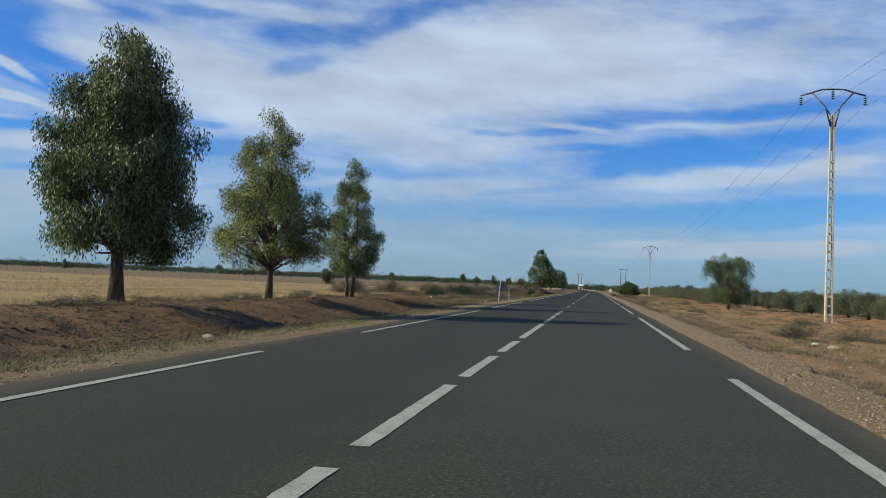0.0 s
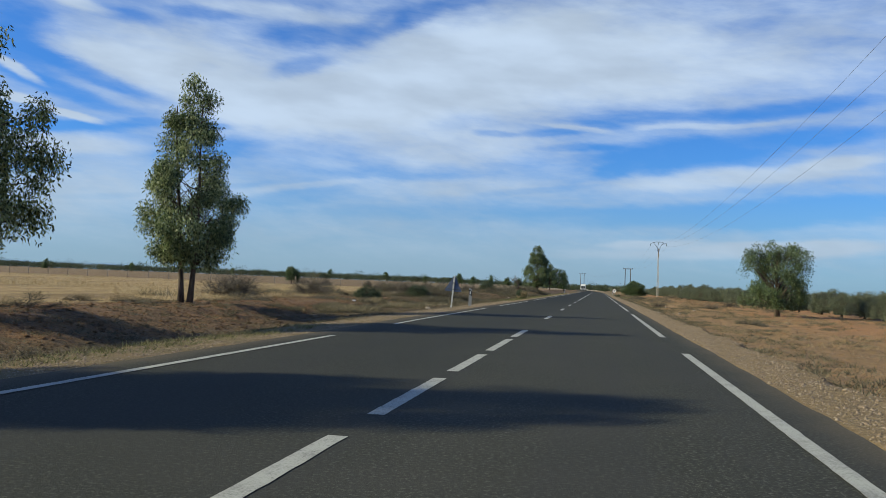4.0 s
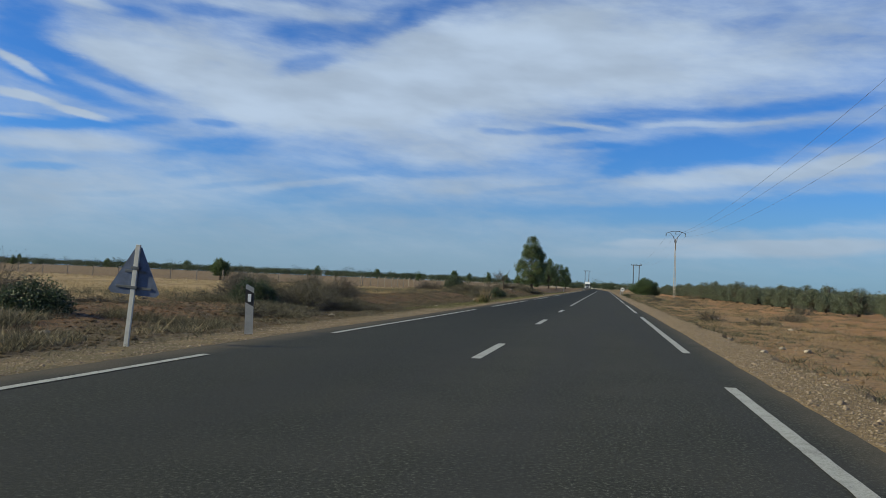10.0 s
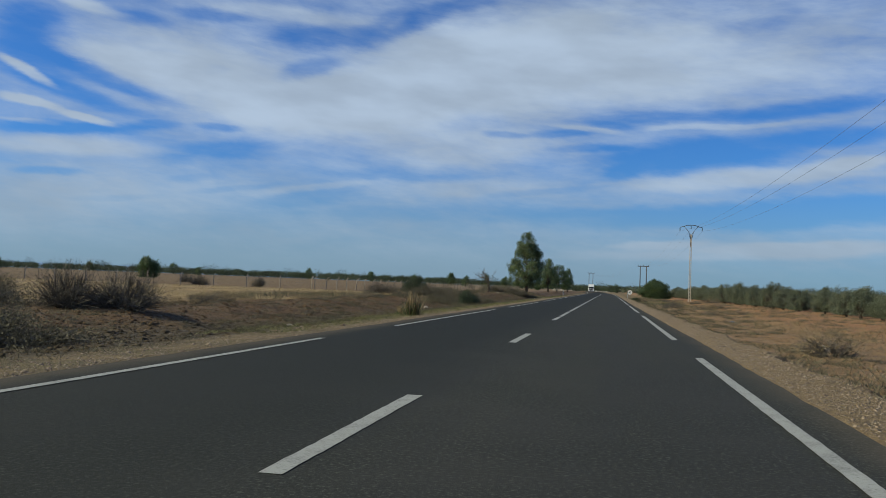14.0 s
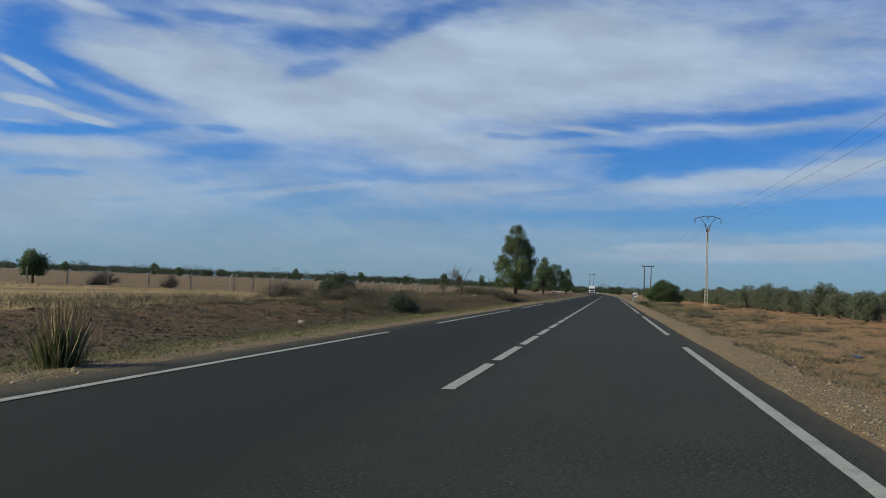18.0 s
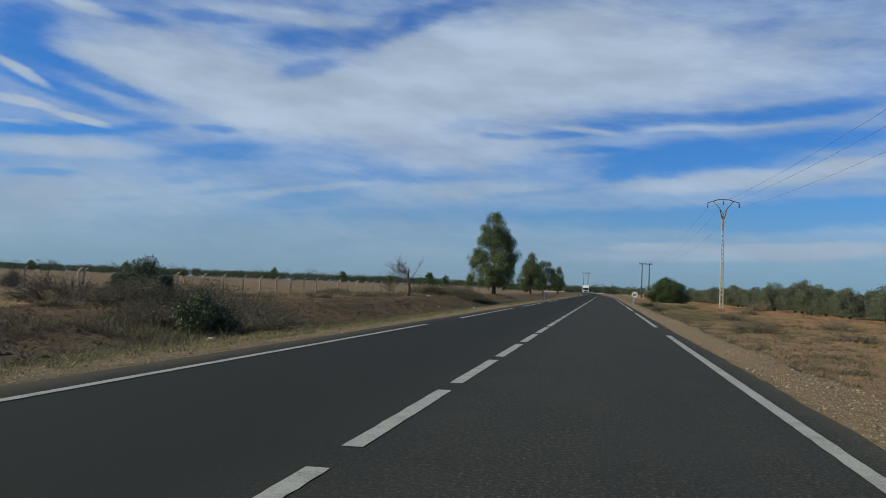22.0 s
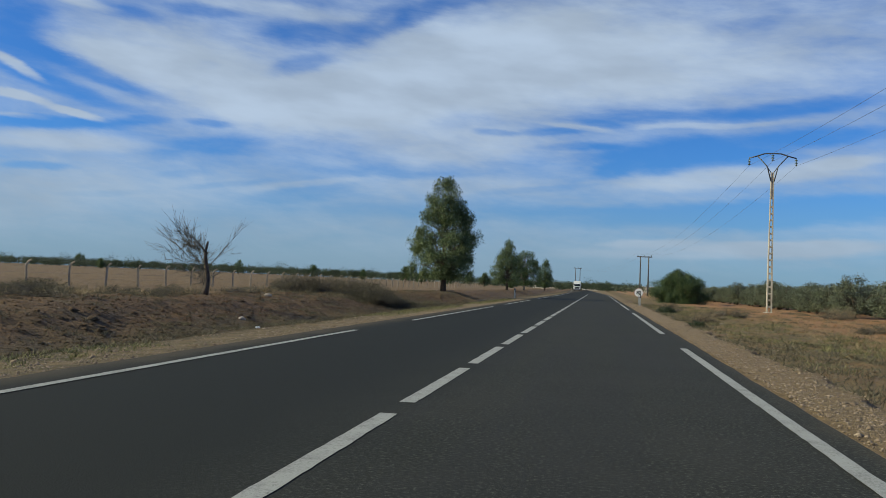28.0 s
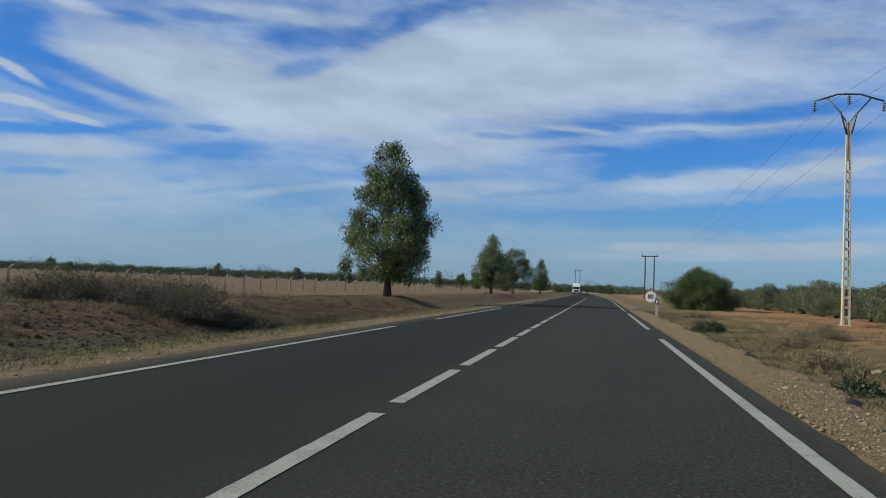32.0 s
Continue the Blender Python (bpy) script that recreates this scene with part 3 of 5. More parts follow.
# road: a slab with ragged edges, slightly crowned
road_v, road_f = [], []
road_y = np.concatenate([np.arange(-60, 320, 0.6), np.geomspace(321, 3000, 40)])
rng = np.random.default_rng(5)
for y in road_y:
    e0, e1 = (rng.normal(0, 0.012) + 0.015 * math.sin(y * 0.33 + k) for k in range(2))
    for x, z in ((-4.2 + e0 - float(widening(y)), -0.09), (-4.17 + e0 - float(widening(y)), -0.004), (-2.0, 0.0), (0, 0.0), (2.0, 0.0), (4.08 + e1 - float(narrowing(y)), -0.004), (4.11 + e1 - float(narrowing(y)), -0.09)):
        road_v.append((x + float(bend(y)), y, z))
for i in range(len(road_y) - 1):
    for k in range(6):
        a = i * 7 + k
        road_f.append((a, a + 1, a + 8, a + 7))
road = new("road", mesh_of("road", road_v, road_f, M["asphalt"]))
tagged(road, "two-lane grey asphalt road with worn white markings", "road", kind="structure")


def marking(name, x, y0, y1, width, rng):
    """One painted line with slightly ragged ends and edges."""
    n = max(3, int((y1 - y0) / 0.14))
    v, f = [], []
    for i in range(n + 1):
        y = y0 + (y1 - y0) * i / n
        a, b = rng.normal(0, 0.0028, 2)
        c = x + float(bend(y)) - (float(widening(y)) if x < -1 else 0.0)
        v += [(c - width / 2 + a, y, 0.005), (c + width / 2 + b, y, 0.005)]
        if i:
            f.append((2 * i - 2, 2 * i - 1, 2 * i + 1, 2 * i))
    under(road, name, mesh_of(name, v, f, M["line"]))


DASHES = [(-4.6, -1.2), (-0.3, 3.1), (4.1, 7.05), (7.8, 11.75), (12.7, 16.1), (17.1, 20.3), (21.35, 29.6), (30.7, 33.8), (34.7, 37.7), (38.6, 42.2), (43.1, 46.4),
          (55.15, 58.8), (68.3, 71.9), (81.0, 84.85), (93.9, 97.6)] + [(107.45 + 4.34 * k, 111.05 + 4.34 * k) for k in range(50)]
for y0, y1 in DASHES:
    marking("lane_dash", 0, y0, y1, 0.155, rng)
for k in range(-2, 20):
    marking("edge_line", 3.5, 14.35 + 25.9 * k - 20.2, 14.35 + 25.9 * k, 0.145, rng)
    marking("edge_line", -3.5, 14.7 + 25.95 * k - 20.0, 14.7 + 25.95 * k, 0.13, rng)


# ---- trees ----
def interp(profile, h):
    hs, rs = zip(*profile)
    return np.interp(h, hs, rs)


def tree(name, x, y, height, radius, profile, fork, trunk_r, leaf_mat, bark_mat, label, category, seed,
         clumps=170, leaves=110, leaf=(0.19, 0.045), droop=0.55, puff=0.36, lumps=1.0, stems=1, lean=0.0, shift=0.0, group=""):
    """profile: (share of the height, share of the radius) of the crown. fork: height where the limbs begin."""
    rng = np.random.default_rng(seed)
    ob = empty(name, pose(x, y, ground_z(x, y) - 0.04), label, category, group)
    v, f = [], []
    low = profile[0][0]
    # crown points: lumpy shell, thinner inside
    hh = rng.uniform(low, 1.0, clumps * 4)
    keep = rng.uniform(0, 1, len(hh)) < interp(profile, hh) ** 1.15 + 0.05
    hh = hh[keep][:clumps]
    th = rng.uniform(0, 2 * np.pi, len(hh))
    lump = 0.88 + lumps * (0.14 * np.sin(3 * th + 9 * hh + seed) + 0.11 * np.sin(2 * th - 17 * hh + 2 * seed))
    depth = (hh - low) / (1.0 - low)
    rr = radius * interp(profile, hh) * lump * np.sqrt(rng.uniform(0.1 + 0.14 * np.clip(1 - depth * 1.8, 0, 1), 1.0, len(hh)))
    tips = np.stack([rr * np.cos(th) + shift * hh, rr * np.sin(th), hh * height - 0.1], 1)
    # stems
    axes = []
    for s in range(stems):
        a = 2 * np.pi * s / max(1, stems) + 0.4
        off = 0.0 if stems == 1 else 0.16
        pts, rad = [], []
        for i in range(9):
            h = i / 8
            sway = 0.16 * math.sin(3.1 * h + seed + s) * h
            grow = off * (1 + 2.0 * h)
            pts.append((grow * math.cos(a) + sway + (lean + shift) * h, grow * math.sin(a) + 0.12 * math.sin(4 * h + seed) * h, h * height * 0.86))
            flare = 1.0 + 0.18 * max(0, 1 - h * 12)
            rad.append(trunk_r * flare * (1 - 0.93 * h ** 0.75) / (1 if stems == 1 else 1.25) + 0.012)
        tube_into(v, f, pts, rad, 10)
        axes.append((np.array(pts), np.array(rad)))
    # limbs to the clumps
    for i, tip in enumerate(tips):
        pts, rad = axes[i % stems]
        reach = math.hypot(tip[0], tip[1])
        ha = max(fork * rng.uniform(0.85, 1.15), min(tip[2] - reach * rng.uniform(0.7, 1.5), height * 0.8))
        ha = min(ha, tip[2] + 0.3)
        start = np.array([np.interp(ha, pts[:, 2], pts[:, k]) for k in range(3)])
        r0 = min(0.6 * float(np.interp(ha, pts[:, 2], rad)), 0.045 + 0.014 * reach) * rng.uniform(0.35, 1.1) + 0.006
        mid = start * 0.45 + tip * 0.55 + np.array([0, 0, 0.10 * reach + rng.uniform(-0.2, 0.2)]) + rng.normal(0, 0.16, 3)
        tube_into(v, f, [start, start * 0.7 + mid * 0.3 + rng.normal(0, 0.04, 3), mid, tip], [r0, r0 * 0.75, r0 * 0.5, 0.005], 4)
    under(ob, "trunk", mesh_of("trunk", v, f, bark_mat, True), "trunk with bare limbs")
    counts = rng.integers(int(leaves * 0.5), int(leaves * 1.5), len(tips))
    centre = np.repeat(tips, counts, axis=0)
    squash = np.repeat(rng.uniform(0.7, 1.35, (len(tips), 3)) * np.array([1, 1, 0.9]), counts, axis=0)
    ball = rng.normal(0, 1, centre.shape)
    ball *= (rng.uniform(0, 1, (len(ball), 1)) ** 0.5) / (np.linalg.norm(ball, axis=1, keepdims=True) + 1e-9)
    centre = centre + ball * puff * 1.55 * squash
    # hanging sprays below the outer clumps
    sag = rng.uniform(0, 1, len(centre)) ** 2.5 * puff * 1.3
    centre[:, 2] -= sag
    centre[:, 2] = np.maximum(centre[:, 2], low * height * 0.8)
    under(ob, "crown", quads_of("crown", leaf_quads(centre, leaf[0], leaf[1], rng, droop), leaf_mat), "crown of hanging leaves")
    return ob


EGG = [(0.2, 0.5), (0.26, 0.86), (0.36, 1.0), (0.5, 0.98), (0.62, 0.88), (0.74, 0.74), (0.85, 0.56), (0.94, 0.36), (1.0, 0.1)]
CONE = [(0.2, 0.72), (0.28, 0.98), (0.42, 1.0), (0.55, 0.9), (0.68, 0.72), (0.8, 0.5), (0.92, 0.28), (1.0, 0.06)]
SPIRE = [(0.2, 0.55), (0.28, 0.95), (0.42, 1.0), (0.56, 0.86), (0.68, 0.7), (0.8, 0.52), (0.92, 0.3), (1.0, 0.06)]
TALL = [(0.15, 0.45), (0.23, 0.9), (0.36, 1.0), (0.5, 0.93), (0.65, 0.78), (0.78, 0.58), (0.89, 0.36), (1.0, 0.08)]
tree("eucalyptus_tree", -13.72, 27.7, 9.0, 2.6, EGG, 1.75, 0.25, M["euc_dark"], M["bark"], "large dense green eucalyptus with drooping foliage on the bank", "tree", 3, 190, 560, (0.135, 0.043), 0.6, 0.38, 0.95, group="roadside trees")
tree("eucalyptus_tree", -13.85, 41.4, 9.2, 2.95, CONE, 1.5, 0.17, M["euc_gold"], M["bark"], "tall yellowish-green eucalyptus with open crown on the bank", "tree", 8, 150, 400, (0.13, 0.042), 0.5, 0.33, 0.4, group="roadside trees")
tree("eucalyptus_tree", -13.35, 53.6, 8.6, 2.0, SPIRE, 1.5, 0.13, M["euc"], M["bark"], "slender twin-stemmed eucalyptus with tapering crown", "tree", 14, 110, 370, (0.13, 0.042), 0.5, 0.29, 0.45, stems=2, group="roadside trees")
tree("eucalyptus_tree", -12.6, 231.5, 10.7, 3.6, TALL, 1.7, 0.26, M["euc_dark"], M["bark"], "tall eucalyptus with ragged tapering crown on the bank", "tree", 21, 135, 370, (0.20, 0.065), 0.5, 0.45, 0.8, group="roadside trees")
tree("eucalyptus_tree", -13.0, 293, 8.3, 2.8, CONE, 1.8, 0.2, M["green"], M["bark"], "eucalyptus with lopsided crown beside the road", "tree", 27, 120, 90, (0.3, 0.08), 0.5, 0.45, group="roadside trees")
tree("eucalyptus_tree", -12.0, 314, 7.6, 3.6, EGG, 2.0, 0.2, M["shrub"], M["bark_pale"], "broad dark eucalyptus with pale trunk", "tree", 31, 130, 90, (0.3, 0.08), 0.5, 0.5, group="roadside trees")
tree("eucalyptus_tree", -12.6, 388, 8.6, 2.2, TALL, 2.0, 0.2, M["shrub"], M["bark"], "narrow dark eucalyptus far along the road", "tree", 35, 90, 80, (0.35, 0.1), 0.5, 0.5, group="roadside trees")


# ---- the power line ----
LINE_X = 14.85


def ladder_pole(y, height, x=LINE_X):
    ob = empty("power_pole", pose(x, y, ground_z(x, y) - 0.05), "tall pale concrete ladder pole with a steel arch on top", "power pole", "power poles")
    half = lambda z: 0.215 - 0.10 * z / height
    deep = lambda z: 0.15 - 0.06 * z / height
    for side in (-1, 1):
        bm = bmesh.new()
        lower = [(half(0) - 0.095, half(0), deep(0), 0), (half(height) - 0.06, half(height), deep(height), height)]
        rings = []
        for a, b, d, z in lower:
            rings.append([bm.verts.new((side * p, q, z)) for p, q in ((a, -d), (b, -d), (b, d), (a, d))])
        for k in range(4):
            bm.faces.new((rings[0][k], rings[0][(k + 1) % 4], rings[1][(k + 1) % 4], rings[1][k]))
        bm.faces.new(rings[1])
        bmesh.ops.recalc_face_normals(bm, faces=bm.faces)
        part("leg", bm, M["concrete"], ob)
    z = 0.5
    while z < height - 2.3:
        w, d = half(z) - 0.05, deep(z) * 0.85
        part("rung", box(bmesh.new(), -w, w, -d, d, z - 0.07, z + 0.07, 0.015), M["concrete"], ob)
        z += 0.52
    part("web", box(bmesh.new(), -0.13, 0.13, -0.06, 0.06, height - 2.1, height, 0.01), M["concrete"], ob)
    part("footing", box(bmesh.new(), -0.40, 0.40, -0.36, 0.36, -0.25, 0.08, 0.03), M["concrete"], ob, "concrete footing at ground level")
    for side in (-1, 1):
        under(ob, "arm", tube("arm", [(side * 0.12, -0.1, height - 0.7), (side * 0.40, -0.05, height + 0.45), (side * 1.14, 0, height + 1.31)], 0.045, M["dark_steel"], 6))
        under(ob, "brace", tube("brace", [(side * 0.06, 0.05, height - 0.05), (side * 0.42, 0.0, height + 0.47)], 0.035, M["dark_steel"], 5))
    arch = [(x, 0, height + 1.48 - d) for x, d in ((-1.77, 0.36), (-1.2, 0.2), (-0.62, 0.0), (0, -0.02), (0.62, 0.0), (1.2, 0.2), (1.77, 0.36))]
    under(ob, "arch", tube("arch", arch, 0.05, M["dark_steel"], 6))
    for s in (-1, 0, 1):
        top = height + 1.5 - 0.36 * abs(s)
        v, f = [], []
        tube_into(v, f, [(1.75 * s, 0, top), (1.75 * s, 0, top - 0.6)], [0.025, 0.025], 6)
        for k in range(4):
            zc = top - 0.16 - 0.12 * k
            tube_into(v, f, [(1.75 * s, 0, zc + 0.04), (1.75 * s, 0, zc), (1.75 * s, 0, zc - 0.04)], [0.03, 0.13, 0.05], 8)
        under(ob, "insulator", mesh_of("insulator", v, f, M["glass"], True), "string of glass insulators")
    return ob


POLES = ((-112.0, 12.1), (54.7, 12.1), (222.1, 11.0))
for y, high in POLES:
    ladder_pole(y, height=high)


def frame_pole(x0, x1, y, height):
    """Two timber posts and a crossbar."""
    ob = empty("double_power_pole", pose((x0 + x1) / 2, y, ground_z(x0, y) - 0.05), "distant dark double pole with a crossbar", "power pole", "double poles")
    h = (x1 - x0) / 2
    for s in (-h, h):
        under(ob, "post", tube("post", [(s, 0, 0), (s, 0, height / 2), (s, 0, height)], [0.22, 0.18, 0.14], M["timber"], 8))
    part("crossbar", box(bmesh.new(), -h - 0.9, h + 0.9, -0.12, 0.12, height - 0.35, height - 0.1, 0.02), M["timber"], ob)
    for s in (-h - 0.7, 0, h + 0.7):
        under(ob, "insulator", tube("insulator", [(s, 0, height - 0.1), (s, 0, height + 0.15), (s, 0, height + 0.3)], [0.05, 0.1, 0.03], M["glass"], 6))
    return ob


frame_pole(12.5, 14.6, 385, 10.5)
frame_pole(-9.4, -7.2, 580, 11.0)


def span(a, b, sag):
    pts = [tuple(np.array(a) * (1 - t) + np.array(b) * t - np.array([0, 0, 4 * sag * t * (1 - t)])) for t in np.linspace(0, 1, 25)]
    ob = new("power_line", tube("power_line", pts, 0.008, M["wire"], 4))
    tagged(ob, "thin bare wire strung between the poles", "wire", "power lines")


for s in (-1, 0, 1):
    tops = [(LINE_X + 1.75 * s, y, ground_z(LINE_X, y) + high + 1.5 - 0.36 * abs(s) - 0.66) for y, high in POLES]
    tops.append((13.5 + 2.3 * s, 385, 10.75))
    tops.append((-8.3 + 2.3 * s, 580, 11.1))
    for a, b, sag in zip(tops, tops[1:], (2.6, 2.6, 2.4, 3.2)):
        span(a, b, sag)


# ---- signs and marker posts ----
def triangle_sign(x, y, lift):
    ob = empty("warning_sign", pose(x, y, ground_z(x, y) - 0.12 + lift, 0, 4.5, 4), "triangular road sign with dark blue-grey back on steel post", "road sign")
    part("post", box(bmesh.new(), -0.04, 0.04, -0.02, 0.02, -0.35, 1.68, 0.006), M["zinc"], ob, "bare galvanised post")
    for z, w in ((0.98, 0.30), (1.24, 0.18)):
        part("stiffener", box(bmesh.new(), -w, w, 0.004, 0.022, z - 0.02, z + 0.02, 0.004), M["dark_steel"], ob)
    bm = bmesh.new()
    outline = [(-0.44, 0.92), (-0.38, 0.86), (0.38, 0.86), (0.44, 0.92), (0.05, 1.64), (-0.05, 1.64)]
    faces = [[bm.verts.new((px, d, pz)) for px, pz in outline] for d in (0.022, 0.034)]
    bm.faces.new(faces[0]); bm.faces.new(list(reversed(faces[1])))
    for k in range(6):
        bm.faces.new((faces[0][k], faces[1][k], faces[1][(k + 1) % 6], faces[0][(k + 1) % 6]))
    bmesh.ops.recalc_face_normals(bm, faces=bm.faces)
    part("plate", bm, M["sign_back"], ob, "dark blue-grey back of the plate")
    bm = bmesh.new()
    inner = [(px * 0.72, 1.12 + (pz - 1.12) * 0.72) for px, pz in outline]
    bm.faces.new([bm.verts.new((px, 0.038, pz)) for px, pz in inner])
    part("face", bm, M["white"], ob)
    for z in (0.98, 1.3):
        part("clamp", box(bmesh.new(), -0.07, 0.07, -0.028, 0.024, z - 0.025, z + 0.025, 0.005), M["dark_steel"], ob)
    return ob


def marker_post(x, y, turn=0.0, tilt=0.0):
    ob = empty("marker_post", pose(x, y, ground_z(x, y), tilt, 0, turn), "grey-white plastic delineator post with a black band and reflector", "marker post", "marker posts")
    bm = bmesh.new()
    w, d, h = 0.085, 0.04, 0.98
    ring = [(-w, -d), (w, -d), (w * 0.8, d), (-w * 0.8, d)]
    low = [bm.verts.new((p, q, -0.12)) for p, q in ring]
    top = [bm.verts.new((p, q, h + (0.05 if p < 0 else -0.02))) for p, q in ring]
    for k in range(4):
        bm.faces.new((low[k], low[(k + 1) % 4], top[(k + 1) % 4], top[k]))
    bm.faces.new(top)
    bmesh.ops.recalc_face_normals(bm, faces=bm.faces)
    part("body", bm, M["plastic"], ob)
    bm = bmesh.new()
    ring = [(-w - 0.004, -d - 0.004), (w + 0.004, -d - 0.004), (w * 0.8 + 0.004, d + 0.004), (-w * 0.8 - 0.004, d + 0.004)]
    low = [bm.verts.new((p, q, 0.62 + (0.05 if p < 0 else -0.04))) for p, q in ring]
    top = [bm.verts.new((p, q, 0.9 + (0.05 if p < 0 else -0.04))) for p, q in ring]
    for k in range(4):
        bm.faces.new((low[k], low[(k + 1) % 4], top[(k + 1) % 4], top[k]))
    bmesh.ops.recalc_face_normals(bm, faces=bm.faces)
    part("band", bm, M["black"], ob, "black band")
    part("reflector", box(bmesh.new(), -0.035, 0.035, -d - 0.012, -d - 0.005, 0.68, 0.84, 0.003), M["white"], ob)
    return ob


triangle_sign(-5.65, 67.8, 0.10)
marker_post(-5.25, 71.8, 8, 2)
marker_post(-6.3, 236.5, 0)
marker_post(4.95, 220.3, 0, -2)


def speed_sign(x, y, radius, z):
    ob = empty("speed_limit_sign", pose(x, y, ground_z(x, y)), "round white speed limit sign reading 80 on a post", "road sign")
    part("post", box(bmesh.new(), -0.04, 0.04, 0.0, 0.05, -0.15, z + 0.3, 0.006), M["steel"], ob)
    for name, r, d0, d1, mat in (("rim", radius, 0.0, -0.02, M["faded_red"]), ("face", radius * 0.88, -0.02, -0.026, M["white"])):
        bm = bmesh.new()
        bmesh.ops.create_cone(bm, cap_ends=True, segments=40, radius1=r, radius2=r, depth=abs(d1 - d0), matrix=Matrix.Translation((0, (d0 + d1) / 2, z)) @ Matrix.Rotation(radians(90), 4, "X"))
        part(name, bm, mat, ob)
    text = bpy.data.curves.new("numerals", "FONT")
    text.body, text.size, text.align_x, text.align_y, text.extrude, text.offset = "80", radius * 1.0, "CENTER", "CENTER", 0.002, 0.012
    made = new("numerals", text)
    deps = bpy.context.evaluated_depsgraph_get()
    me = bpy.data.meshes.new_from_object(made.evaluated_get(deps))
    bpy.data.objects.remove(made)
    me.materials.clear()
    me.materials.append(M["black"])
    under(ob, "numerals", me, "black figures 80", Matrix.Translation((0, -0.031, z)) @ Matrix.Rotation(radians(90), 4, "X"))


speed_sign(5.75, 240, 0.45, 1.06)


# ---- shrubs ----
def shrub(name, x, y, wide, high, mat, label, seed, leaves=1500, twigs=220, leaf=(0.07, 0.03), group="", category="bush", deep=None, twig_mat=None, twig_w=0.016):
    """A low bush: a spray of twigs from the root and, if any, foliage in uneven clumps."""
    rng = np.random.default_rng(seed)
    ob = empty(name, pose(x, y, ground_z(x, y) - 0.03), label, category, group)
    deep = deep or wide
    n = max(6, int(twigs / 24))
    heads = np.stack([rng.uniform(-0.5, 0.5, n) * wide, rng.uniform(-0.5, 0.5, n) * deep, rng.uniform(0.35, 0.95, n) * high], 1)
    fall = 1 - 0.55 * np.hypot(heads[:, 0] / wide * 2, heads[:, 1] / deep * 2)[:, None] ** 2 * np.array([0, 0, 1.0])
    heads = heads * np.clip(fall, 0.35, 1)
    quads = []
    for h in heads:
        root = np.array([h[0] * 0.3, h[1] * 0.3, 0.0])
        m = max(4, twigs // n)
        tips = h + rng.normal(0, 1, (m, 3)) * np.array([0.13 * wide, 0.13 * deep, 0.16 * high])
        tips[:, 2] = np.clip(tips[:, 2], 0.06, high * 1.05)
        fork = root + (h - root) * rng.uniform(0.15, 0.75, (m, 1)) + rng.normal(0, 0.012, (m, 3)) * wide
        mids = fork + (tips - fork) * 0.5 + rng.normal(0, 0.045, (m, 3)) * min(wide, 2 * high)
        mids[:, 2] = np.maximum(mids[:, 2], 0.04)
        stem = root + (h - root) * 0.35 + rng.normal(0, 0.03, 3)
        few = max(2, m // 8)
        for a, b, w in ((np.repeat(root[None], few, 0), np.repeat(stem[None], few, 0) + rng.normal(0, 0.02, (few, 3)), twig_w * 2.0),
                        (np.repeat(stem[None], few, 0), fork[:few], twig_w * 1.6), (fork, mids, twig_w), (mids, tips, twig_w * 0.6)):
            side = np.cross(b - a, rng.normal(0, 1, (len(a), 3)))
            side *= w * 0.5 / (np.linalg.norm(side, axis=1, keepdims=True) + 1e-9)
            quads.append(np.stack([a - side, a + side, b + side * 0.7, b - side * 0.7], 1))
    under(ob, "twig_tangle", quads_of("twig_tangle", np.concatenate(quads), twig_mat or M["twig"]), "tangle of dry twigs")["kind"] = "stuff"
    if leaves:
        pick = rng.integers(0, n, leaves)
        c = heads[pick] + rng.normal(0, 1, (leaves, 3)) * np.array([0.085 * wide, 0.085 * deep, 0.14 * high])
        c[:, 2] = np.clip(c[:, 2], 0.05, high)
        under(ob, "foliage", quads_of("foliage", leaf_quads(c, leaf[0], leaf[1], rng, 0.0), mat), "uneven foliage")
    return ob


# left verge: x, y, width, height, kind
DRY, GREEN, BARE = "d", "g", "b"
LEFT = [
    (-17.0, 66.1, 3.0, 1.25, BARE), (-16.6, 78.0, 3.2, 1.35, BARE), (-11.8, 74.0, 1.9, 0.75, GREEN),
    (-11.3, 86.3, 2.1, 1.05, GREEN), (-12.5, 87.9, 2.2, 1.2, BARE), (-9.8, 88.2, 2.6, 1.15, DRY), (-10.9, 90.4, 2.8, 1.25, DRY), (-15.7, 97.5, 2.6, 1.15, DRY), (-8.3, 89.6, 2.2, 0.6, DRY), (-8.6, 81.5, 2.6, 0.45, DRY),
]
LEFT_FAR = [
    (-13.1, 98.2, 1.9, 1.15, BARE), (-11.6, 98.8, 1.9, 1.1, BARE), (-17.3, 99.7, 2.4, 1.2, BARE), (-8.3, 139.5, 1.9, 1.25, GREEN),
    (-10.2, 141.0, 2.6, 0.8, DRY), (-9.0, 143.6, 3.0, 0.95, DRY), (-11.2, 146.0, 3.4, 1.05, DRY), (-13.8, 148.0, 3.2, 1.1, BARE), (-7.2, 141.4, 2.0, 0.5, DRY),
]
